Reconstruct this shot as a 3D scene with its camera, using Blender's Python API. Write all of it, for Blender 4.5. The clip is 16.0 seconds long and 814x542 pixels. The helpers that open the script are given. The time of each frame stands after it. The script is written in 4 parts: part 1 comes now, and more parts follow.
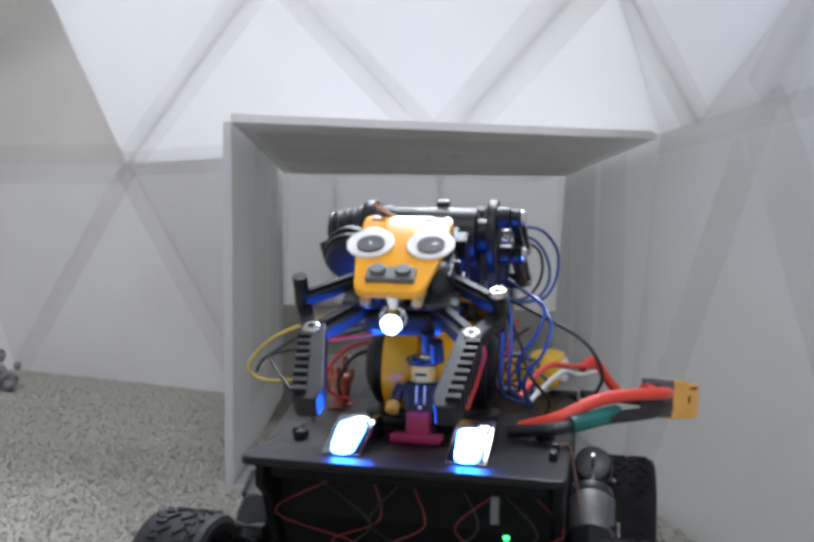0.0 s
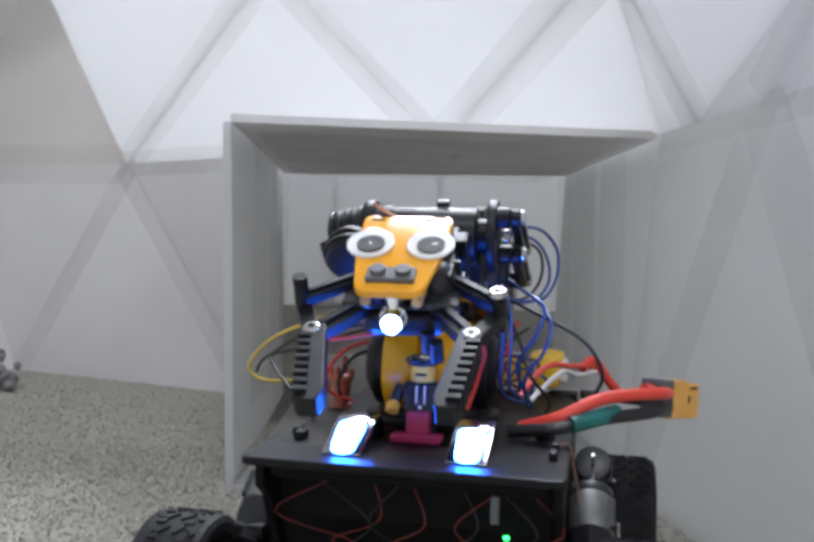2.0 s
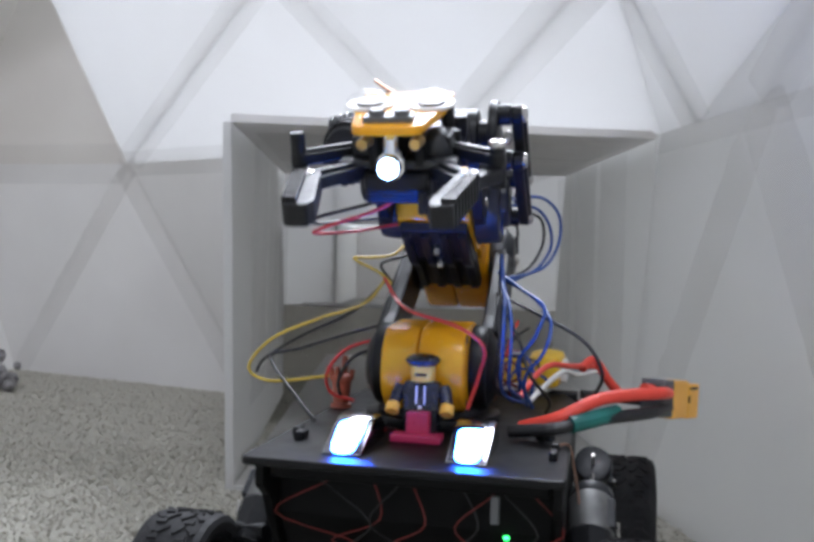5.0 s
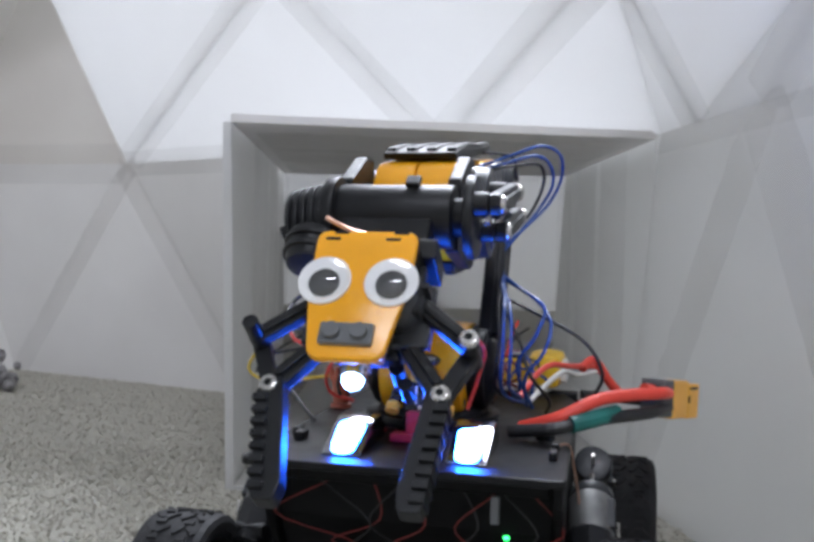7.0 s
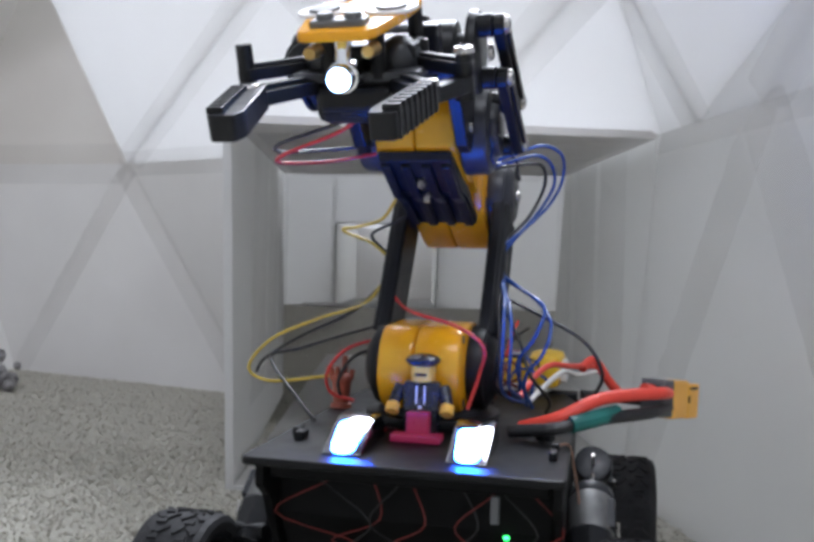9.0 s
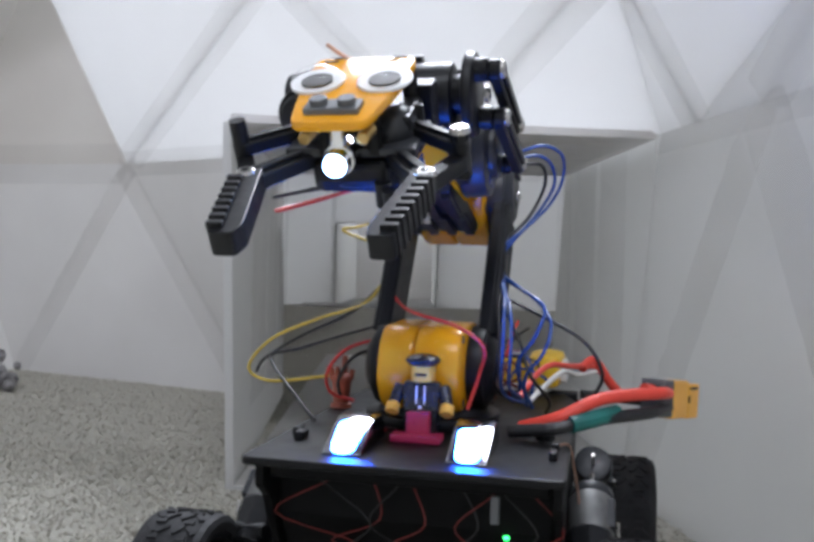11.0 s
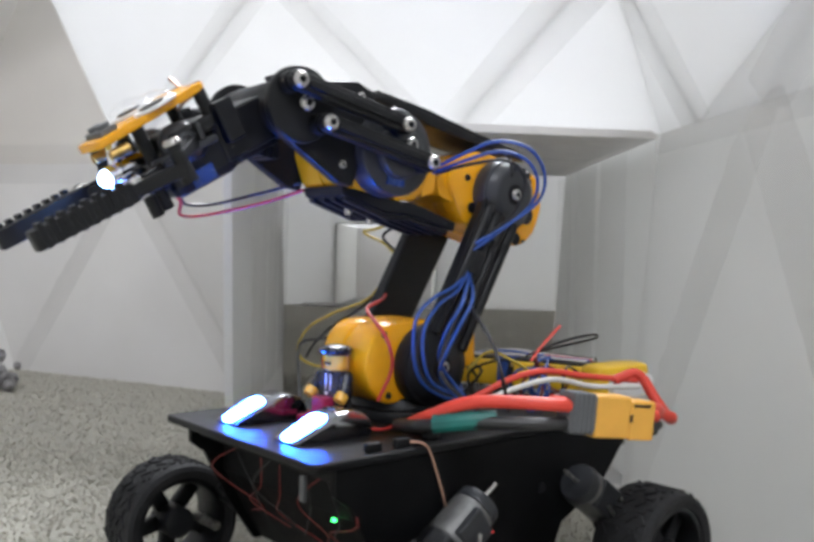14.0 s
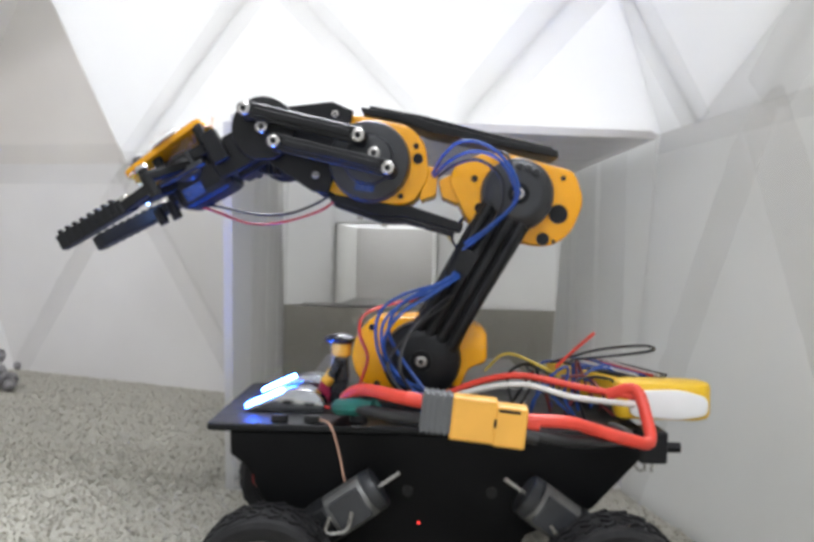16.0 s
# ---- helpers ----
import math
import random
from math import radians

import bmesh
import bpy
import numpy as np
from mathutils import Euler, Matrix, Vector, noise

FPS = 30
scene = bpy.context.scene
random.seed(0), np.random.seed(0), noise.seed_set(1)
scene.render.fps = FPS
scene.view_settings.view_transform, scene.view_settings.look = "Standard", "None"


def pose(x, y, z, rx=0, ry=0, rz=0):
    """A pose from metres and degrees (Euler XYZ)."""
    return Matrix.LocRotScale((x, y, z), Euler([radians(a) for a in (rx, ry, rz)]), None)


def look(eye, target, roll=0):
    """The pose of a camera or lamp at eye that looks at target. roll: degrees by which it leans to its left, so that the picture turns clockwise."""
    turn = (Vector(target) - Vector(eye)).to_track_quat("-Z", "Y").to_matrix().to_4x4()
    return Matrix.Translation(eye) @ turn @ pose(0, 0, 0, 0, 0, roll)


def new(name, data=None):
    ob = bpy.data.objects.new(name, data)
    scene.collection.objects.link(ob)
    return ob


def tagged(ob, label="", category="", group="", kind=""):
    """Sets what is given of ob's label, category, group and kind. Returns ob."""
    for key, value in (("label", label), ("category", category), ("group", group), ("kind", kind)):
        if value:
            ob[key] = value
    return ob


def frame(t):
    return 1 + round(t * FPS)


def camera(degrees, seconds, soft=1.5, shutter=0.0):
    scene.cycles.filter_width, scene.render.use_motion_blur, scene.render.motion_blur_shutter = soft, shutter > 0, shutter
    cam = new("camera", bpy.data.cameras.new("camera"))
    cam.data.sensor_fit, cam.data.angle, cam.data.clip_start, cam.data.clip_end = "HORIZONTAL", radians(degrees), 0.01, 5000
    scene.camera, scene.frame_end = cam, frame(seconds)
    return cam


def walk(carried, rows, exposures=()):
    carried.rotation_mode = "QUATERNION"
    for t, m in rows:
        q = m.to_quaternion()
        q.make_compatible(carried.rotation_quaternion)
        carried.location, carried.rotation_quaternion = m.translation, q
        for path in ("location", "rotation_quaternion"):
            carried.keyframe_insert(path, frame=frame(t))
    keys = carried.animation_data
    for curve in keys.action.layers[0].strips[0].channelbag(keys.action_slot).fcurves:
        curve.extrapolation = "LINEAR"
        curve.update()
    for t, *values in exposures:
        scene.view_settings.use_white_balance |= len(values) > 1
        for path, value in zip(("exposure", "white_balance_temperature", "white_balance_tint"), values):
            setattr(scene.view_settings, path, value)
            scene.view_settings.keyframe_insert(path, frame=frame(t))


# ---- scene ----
cam = camera(50.28, 16.0, soft=3.6, shutter=0.5)
CAM = Matrix(((0.99971, -0.02388, 0.0, 0.0), (0.0005, 0.02111, -0.99978, 0.0),
              (0.02387, 0.99949, 0.02111, 0.162), (0, 0, 0, 1)))
walk(cam, [(0.0, CAM), (16.0, CAM)],
     exposures=[(0.0, 0.10, 6000, 14), (12.6, 0.10, 6000, 14), (13.5, 0.20, 6150, 12), (14.6, 0.50, 6350, 12), (16.0, 0.55, 6350, 12)])

# ---- light ----
world = bpy.data.worlds.new("room_air")
world.use_nodes = True
scene.world = world
world.node_tree.nodes["Background"].inputs[0].default_value = (0.92, 0.965, 1.0, 1)
world.node_tree.nodes["Background"].inputs[1].default_value = 0.07


def area_lamp(name, size_x, size_y, watts, colour, eye, target):
    lamp = bpy.data.lights.new(name, "AREA")
    lamp.shape, lamp.size, lamp.size_y, lamp.energy, lamp.color = "RECTANGLE", size_x, size_y, watts, colour
    ob = new(name, lamp)
    ob.matrix_world = look(eye, target)
    return ob


area_lamp("ceiling_light", 1.4, 1.4, 172, (0.95, 0.98, 1.0), (0.5, 1.75, 2.7), (0.1, 0.8, 0.3))
area_lamp("tube_light", 1.5, 0.22, 26, (0.97, 0.98, 1.0), (0.1, -1.4, 2.45), (0.0, 0.6, 0.0))
# added lamp, unseen: backlights the far wall and the far tunnel
area_lamp("far_backlight", 1.2, 1.2, 105, (0.97, 0.98, 1.0), (0.0, 3.25, 2.6), (0.0, 2.9, 0.0))


# ---- materials ----
def material(name, colour, rough=0.5, metal=0.0, vary=0.15, scale=40.0, bump=0.0, bump_scale=200.0, coat=0.0, stain=None,
             emission=None, strength=0.0, translucent=0.0, alpha=1.0, transmission=0.0, specular=0.5):
    m = bpy.data.materials.new(name)
    m.use_nodes = True
    nt = m.node_tree
    b = nt.nodes["Principled BSDF"]
    co = nt.nodes.new("ShaderNodeTexCoord")
    n1 = nt.nodes.new("ShaderNodeTexNoise")
    n1.inputs["Scale"].default_value, n1.inputs["Detail"].default_value = scale, 6
    nt.links.new(co.outputs["Object"], n1.inputs["Vector"])
    ramp = nt.nodes.new("ShaderNodeMix")
    ramp.data_type = "RGBA"
    dark = [c * (1 - vary) for c in (stain or colour)]
    light = [min(1, c * (1 + vary * 0.5)) for c in colour]
    ramp.inputs[6].default_value, ramp.inputs[7].default_value = (*dark, 1), (*light, 1)
    clamp = nt.nodes.new("ShaderNodeMapRange")
    clamp.inputs[1].default_value, clamp.inputs[2].default_value = 0.3, 0.62
    nt.links.new(n1.outputs["Fac"], clamp.inputs[0])
    nt.links.new(clamp.outputs[0], ramp.inputs[0])
    nt.links.new(ramp.outputs[2], b.inputs["Base Color"])
    n2 = nt.nodes.new("ShaderNodeTexNoise")
    n2.inputs["Scale"].default_value, n2.inputs["Detail"].default_value = scale * 3.1, 4
    nt.links.new(co.outputs["Object"], n2.inputs["Vector"])
    r2 = nt.nodes.new("ShaderNodeMapRange")
    r2.inputs[3].default_value, r2.inputs[4].default_value = max(0.02, rough - 0.1), min(1, rough + 0.12)
    nt.links.new(n2.outputs["Fac"], r2.inputs[0])
    nt.links.new(r2.outputs[0], b.inputs["Roughness"])
    b.inputs["Metallic"].default_value = metal
    b.inputs["Coat Weight"].default_value = coat
    b.inputs["Specular IOR Level"].default_value = specular
    b.inputs["Transmission Weight"].default_value = transmission
    b.inputs["Alpha"].default_value = alpha
    if bump:
        n3 = nt.nodes.new("ShaderNodeTexNoise")
        n3.inputs["Scale"].default_value, n3.inputs["Detail"].default_value = bump_scale, 5
        nt.links.new(co.outputs["Object"], n3.inputs["Vector"])
        bp = nt.nodes.new("ShaderNodeBump")
        bp.inputs["Strength"].default_value, bp.inputs["Distance"].default_value = bump, 0.002
        nt.links.new(n3.outputs["Fac"], bp.inputs["Height"])
        nt.links.new(bp.outputs["Normal"], b.inputs["Normal"])
    if emission:
        b.inputs["Emission Color"].default_value = (*emission, 1)
        b.inputs["Emission Strength"].default_value = strength
    if translucent:
        tr = nt.nodes.new("ShaderNodeBsdfTranslucent")
        tr.inputs[0].default_value = (*colour, 1)
        mx = nt.nodes.new("ShaderNodeMixShader")
        mx.inputs[0].default_value = translucent
        out = nt.nodes["Material Output"]
        nt.links.new(b.outputs[0], mx.inputs[1])
        nt.links.new(tr.outputs[0], mx.inputs[2])
        nt.links.new(mx.outputs[0], out.inputs[0])
    return m


# Copies of one white board: translucency brightens or dims each place.
BOARD = material("foam_board", (0.80, 0.80, 0.795), 0.45, vary=0.05, scale=5, bump=0.12, bump_scale=30, stain=(0.78, 0.77, 0.755), translucent=0.56)
TUNNEL_BOARD = material("tunnel_foam_board", (0.80, 0.80, 0.79), 0.45, vary=0.05, scale=5, bump=0.12, bump_scale=30, stain=(0.78, 0.77, 0.755), translucent=0.6)
EDGE = material("foam_core_edge", (0.82, 0.80, 0.76), 0.8, vary=0.08, scale=60, bump=0.3, bump_scale=300)
# greyer, warmer and less translucent than the other boards
GREYED = material("greyed_foam_board", (0.70, 0.67, 0.62), 0.35, vary=0.06, scale=4, bump=0.15, bump_scale=24, stain=(0.66, 0.62, 0.57), translucent=0.08)
# Dimmed copy for places that would come out too bright.
DIM_BOARD = material("dim_foam_board", (0.80, 0.785, 0.765), 0.4, vary=0.05, scale=5, bump=0.12, bump_scale=30, stain=(0.77, 0.75, 0.73), translucent=0.11)
SIDE = material("side_foam_board", (0.80, 0.80, 0.79), 0.42, vary=0.06, scale=5, bump=0.12, bump_scale=30, stain=(0.75, 0.74, 0.73), translucent=0.56)


def clear_film(name, tint, body, gloss, wrinkle=0.8, sharp=0.09):
    """Clear packing tape: a tinted see-through film with a wrinkled shine."""
    m = bpy.data.materials.new(name)
    m.use_nodes = True
    nt = m.node_tree
    b = nt.nodes["Principled BSDF"]
    b.inputs["Base Color"].default_value = (*tint, 1)
    b.inputs["Roughness"].default_value = 0.3
    co, n1, n2 = nt.nodes.new("ShaderNodeTexCoord"), nt.nodes.new("ShaderNodeTexNoise"), nt.nodes.new("ShaderNodeTexNoise")
    n1.inputs["Scale"].default_value, n1.inputs["Detail"].default_value = 55, 4
    n2.inputs["Scale"].default_value, n2.inputs["Detail"].default_value = 9, 3
    bp = nt.nodes.new("ShaderNodeBump")
    bp.inputs["Strength"].default_value, bp.inputs["Distance"].default_value = wrinkle, 0.002
    clear, shine = nt.nodes.new("ShaderNodeBsdfTransparent"), nt.nodes.new("ShaderNodeBsdfGlossy")
    shine.inputs["Roughness"].default_value = sharp
    m1, m2, fac = nt.nodes.new("ShaderNodeMixShader"), nt.nodes.new("ShaderNodeMixShader"), nt.nodes.new("ShaderNodeMapRange")
    fac.inputs[1].default_value, fac.inputs[2].default_value = 0.3, 0.7
    fac.inputs[3].default_value, fac.inputs[4].default_value = body * 0.55, body * 1.45
    m2.inputs[0].default_value = gloss
    for n in (n1, n2):
        nt.links.new(co.outputs["Object"], n.inputs["Vector"])
    nt.links.new(n1.outputs["Fac"], bp.inputs["Height"])
    nt.links.new(bp.outputs["Normal"], shine.inputs["Normal"])
    nt.links.new(bp.outputs["Normal"], b.inputs["Normal"])
    nt.links.new(n2.outputs["Fac"], fac.inputs[0])
    nt.links.new(fac.outputs[0], m1.inputs[0])
    nt.links.new(clear.outputs[0], m1.inputs[1])
    nt.links.new(b.outputs[0], m1.inputs[2])
    nt.links.new(m1.outputs[0], m2.inputs[1])
    nt.links.new(shine.outputs[0], m2.inputs[2])
    nt.links.new(m2.outputs[0], nt.nodes["Material Output"].inputs[0])
    return m


SHELL = clear_film("clear_dome", (0.8, 0.8, 0.8), 0.03, 0.10, 0.0, 0.05)
TAPE = clear_film("packing_tape", (0.58, 0.54, 0.48), 0.09, 0.045)
CARPET = material("carpet", (0.40, 0.385, 0.33), 0.95, vary=0.14, scale=260, bump=0.3, bump_scale=520)
PILE = material("carpet_pile", (0.46, 0.445, 0.38), 0.95, vary=0.16, scale=60)
BLACK = material("black_plastic", (0.008, 0.0085, 0.0098), 0.40, vary=0.3, scale=90, bump=0.05, bump_scale=700, specular=0.27)
DECK = material("black_sheet_plastic", (0.005, 0.0054, 0.0062), 0.42, vary=0.35, scale=30, bump=0.05, bump_scale=900, specular=0.2)
CHASSIS = material("black_chassis_sheet", (0.004, 0.0042, 0.0046), 0.5, vary=0.3, scale=40, bump=0.06, bump_scale=700, specular=0.1)
GREY = material("dark_grey_plastic", (0.028, 0.03, 0.034), 0.36, vary=0.25, scale=80, bump=0.05, bump_scale=700, specular=0.45)
STUD = material("grey_plastic", (0.11, 0.115, 0.12), 0.42, vary=0.1, scale=80)
YELLOW = material("yellow_plastic", (0.82, 0.37, 0.006), 0.22, vary=0.08, scale=60, bump=0.03, bump_scale=600)
YPACK = material("yellow_casing", (0.80, 0.50, 0.02), 0.4, vary=0.1, scale=60)
AMBER = material("amber_nylon", (0.78, 0.40, 0.06), 0.42, vary=0.1, scale=70)
WHITE = material("white_plastic", (0.8, 0.8, 0.8), 0.35, vary=0.04, scale=60)
RUBBER = material("tyre_rubber", (0.018, 0.018, 0.019), 0.66, vary=0.3, scale=120, bump=0.15, bump_scale=900, specular=0.25)
STEEL = material("screw_steel", (0.50, 0.485, 0.46), 0.27, metal=1.0, vary=0.15, scale=300)
CHROME = material("chrome", (0.85, 0.85, 0.86), 0.07, metal=1.0, vary=0.05, scale=100)
SMOKED = material("smoked_chrome", (0.42, 0.43, 0.45), 0.12, metal=1.0, vary=0.15, scale=100)
TINPLATE = material("motor_can", (0.19, 0.19, 0.185), 0.5, metal=0.75, vary=0.25, scale=120)
COPPER = material("copper_shaft", (0.62, 0.38, 0.28), 0.35, metal=0.9, vary=0.2, scale=200)
BRASS = material("brass", (0.55, 0.36, 0.12), 0.35, metal=0.9, vary=0.15, scale=200)
W_BLUE = material("blue_wire", (0.018, 0.07, 0.30), 0.38, vary=0.15, scale=200)
W_BLACK = material("black_wire", (0.015, 0.015, 0.016), 0.42, vary=0.2, scale=200)
W_RED = material("red_wire", (0.55, 0.035, 0.03), 0.4, vary=0.15, scale=200)
W_DIM = material("dark_red_wire", (0.16, 0.015, 0.012), 0.5, vary=0.2, scale=200)
W_YELLOW = material("yellow_wire", (0.55, 0.40, 0.05), 0.4, vary=0.15, scale=200)
W_WHITE = material("white_wire", (0.66, 0.64, 0.6), 0.4, vary=0.1, scale=200)
SILICONE = material("red_silicone", (0.72, 0.06, 0.035), 0.45, vary=0.1, scale=100)
TEAL = material("teal_tape", (0.01, 0.14, 0.12), 0.45, vary=0.2, scale=90)
B_STICK = material("blue_sticker", (0.012, 0.045, 0.22), 0.25, vary=0.3, scale=90)
HEAD = material("headlight_glow", (0.7, 0.8, 1.0), 0.2, emission=(0.018, 0.125, 1.0), strength=210.0)
LED = material("led_glow", (0.8, 0.9, 1.0), 0.2, emission=(0.2, 0.42, 1.0), strength=32.0)
GLED = material("green_led_glow", (0.1, 0.8, 0.2), 0.3, emission=(0.05, 1.0, 0.15), strength=5.0)
RLED = material("red_led_glow", (0.8, 0.1, 0.1), 0.3, emission=(1.0, 0.05, 0.04), strength=1.5)
SKIN = material("toy_yellow", (0.80, 0.42, 0.05), 0.3, vary=0.05, scale=90)
NAVY = material("toy_navy", (0.010, 0.012, 0.018), 0.25, vary=0.1, scale=90)
PINK = material("toy_red", (0.45, 0.03, 0.10), 0.3, vary=0.1, scale=90)
RUST = material("red_brown_plastic", (0.33, 0.085, 0.05), 0.4, vary=0.2, scale=120)
PLASTER = material("room_wall_paint", (0.56, 0.565, 0.57), 0.8, vary=0.05, scale=4)
FLUFF = material("grey_fluff", (0.25, 0.24, 0.24), 0.9, vary=0.6, scale=150, bump=0.8)

# ---- building helpers ----
MM = 0.001
ORIGIN = {}


def part(name, bm, mat, parent=None, label="", smooth=False):
    """Link a bmesh as one mesh; its vertices are in its thing's space and are moved to its parent's origin."""
    off = Vector(ORIGIN.get(parent.name, (0, 0, 0))) if parent else Vector((0, 0, 0))
    bmesh.ops.translate(bm, verts=bm.verts, vec=-off)
    bmesh.ops.recalc_face_normals(bm, faces=bm.faces)
    me = bpy.data.meshes.new(name)
    bm.to_mesh(me)
    bm.free()
    for q in (mat if isinstance(mat, (list, tuple)) else [mat]):
        me.materials.append(q)
    if smooth:
        for p in me.polygons:
            p.use_smooth = True
        me.set_sharp_from_angle(angle=radians(38))
    ob = new(name, me)
    if parent:
        ob.parent = parent
        ORIGIN[ob.name] = tuple(off)
    if label:
        ob["label"] = label
    return ob


def bevel(bm, w, seg=2):
    if w:
        es = [e for e in bm.edges if len(e.link_faces) == 2 and e.calc_face_angle(0) > 0.6]
        bmesh.ops.bevel(bm, geom=es, offset=w, offset_type="OFFSET", segments=seg, profile=0.5, affect="EDGES", clamp_overlap=True)


def join(*bms):
    out = bms[0]
    for b in bms[1:]:
        me = bpy.data.meshes.new("tmp")
        b.to_mesh(me)
        b.free()
        out.from_mesh(me)
        bpy.data.meshes.remove(me)
    return out


def loft(ring_a, ring_b, w=0.0, seg=2):
    bm = bmesh.new()
    a = [bm.verts.new(p) for p in ring_a]
    b = [bm.verts.new(p) for p in ring_b]
    n = len(a)
    bm.faces.new(a)
    bm.faces.new(b[::-1])
    for i in range(n):
        bm.faces.new((a[i], b[i], b[(i + 1) % n], a[(i + 1) % n]))
    bmesh.ops.recalc_face_normals(bm, faces=bm.faces)
    bevel(bm, w, seg)
    return bm


def prism(poly, y0, y1, w=0.0):
    """A plate with an outline in x and z (mm), from y0 to y1."""
    return loft([(x * MM, y0 * MM, z * MM) for x, z in poly], [(x * MM, y1 * MM, z * MM) for x, z in poly], w * MM)


def slab(poly, z0, z1, w=0.0):
    """A plate with an outline in x and y (mm), from z0 to z1."""
    return loft([(x * MM, y * MM, z0 * MM) for x, y in poly], [(x * MM, y * MM, z1 * MM) for x, y in poly], w * MM)


def rounded(poly, r, n=4):
    out = []
    for i, p in enumerate(poly):
        p, a, b = Vector(p), Vector(poly[i - 1]), Vector(poly[(i + 1) % len(poly)])
        da, db = (a - p), (b - p)
        k = min(r, da.length * 0.45, db.length * 0.45)
        s, e = p + da.normalized() * k, p + db.normalized() * k
        for j in range(n + 1):
            t = j / n
            out.append(tuple(s * (1 - t) ** 2 + p * 2 * t * (1 - t) + e * t * t))
    return out


def box(c, size, w=0.0, m=None):
    bm = bmesh.new()
    bmesh.ops.create_cube(bm, size=1.0)
    bmesh.ops.scale(bm, vec=[s * MM for s in size], verts=bm.verts)
    bevel(bm, w * MM)
    if m is not None:
        bmesh.ops.transform(bm, matrix=m, verts=bm.verts)
    bmesh.ops.translate(bm, vec=[v * MM for v in c], verts=bm.verts)
    return bm


def rod(a, b, r, r2=None, seg=20, w=0.0):
    """A cylinder or cone from a to b (mm)."""
    a, b = Vector(a) * MM, Vector(b) * MM
    bm = bmesh.new()
    bmesh.ops.create_cone(bm, cap_ends=True, segments=seg, radius1=r * MM, radius2=(r if r2 is None else r2) * MM, depth=(b - a).length)
    bevel(bm, w * MM)
    q = (b - a).to_track_quat("Z", "Y").to_matrix().to_4x4()
    bmesh.ops.transform(bm, matrix=Matrix.Translation((a + b) / 2) @ q, verts=bm.verts)
    return bm


def bar(p, q, wide, y0, y1, w=0.6, ends=6):
    """A straight link with round ends between two points in x and z."""
    p, q = Vector(p), Vector(q)
    d = (q - p).normalized()
    n = Vector((-d.y, d.x)) * wide / 2
    pts = []
    for c, s in ((q, 1), (p, -1)):
        for j in range(ends + 1):
            a = math.pi * j / ends
            pts.append(tuple(c + s * (n * math.cos(a) + d * wide / 2 * math.sin(a))))
    return prism(pts, y0, y1, w)


def tube(points, r, seg=8, steps=6):
    """A wire of radius r along a smooth line through points (mm)."""
    P = [Vector(p) for p in points]
    P = [P[0] * 2 - P[1]] + P + [P[-1] * 2 - P[-2]]
    line = []
    for i in range(1, len(P) - 2):
        for j in range(steps):
            t = j / steps
            line.append(0.5 * (2 * P[i] + (P[i + 1] - P[i - 1]) * t + (2 * P[i - 1] - 5 * P[i] + 4 * P[i + 1] - P[i + 2]) * t * t
                               + (3 * P[i] - P[i - 1] - 3 * P[i + 1] + P[i + 2]) * t ** 3))
    line.append(P[-2])
    bm = bmesh.new()
    rings, up = [], Vector((0.3, 0.2, 1))
    for i, p in enumerate(line):
        d = (line[min(i + 1, len(line) - 1)] - line[max(i - 1, 0)]).normalized()
        s = d.cross(up).normalized()
        up = s.cross(d).normalized()
        rings.append([bm.verts.new((p + (s * math.cos(a) + up * math.sin(a)) * r) * MM) for a in [2 * math.pi * k / seg for k in range(seg)]])
    for a, b in zip(rings, rings[1:]):
        for k in range(seg):
            bm.faces.new((a[k], a[(k + 1) % seg], b[(k + 1) % seg], b[k]))
    bm.faces.new(rings[0])
    bm.faces.new(rings[-1][::-1])
    return bm


def ball(c, r, sx=1, sy=1, sz=1, seg=20):
    bm = bmesh.new()
    bmesh.ops.create_uvsphere(bm, u_segments=seg, v_segments=seg // 2, radius=r * MM)
    bmesh.ops.scale(bm, vec=(sx, sy, sz), verts=bm.verts)
    bmesh.ops.translate(bm, vec=[v * MM for v in c], verts=bm.verts)
    return bm


def screw(x, y, z, r, side=-1):
    """A domed screw head with a driver hole, its axis along y."""
    head = rod((x, y, z), (x, y + side * r * 0.55, z), r, r * 0.8, 20, r * 0.2)
    ring = rod((x, y + side * r * 0.5, z), (x, y + side * r * 0.58, z), r * 0.42, None, 6)
    for f in ring.faces:
        f.material_index = 1
    return join(head, ring)


# ---- the place ----
def quad_panel(name, pts, parent, mat, thick=0.005, label="", away=(0, 0.5, 0.2)):
    """A board of the given thickness behind the face through pts; its back is turned away from the point inside."""
    P = [Vector(p) for p in pts]
    n = (P[1] - P[0]).cross(P[2] - P[0]).normalized()
    if n.dot(P[0] - Vector(away)) < 0:
        n = -n
    return part(name, loft(P, [p + n * thick for p in P]), mat, parent, label)


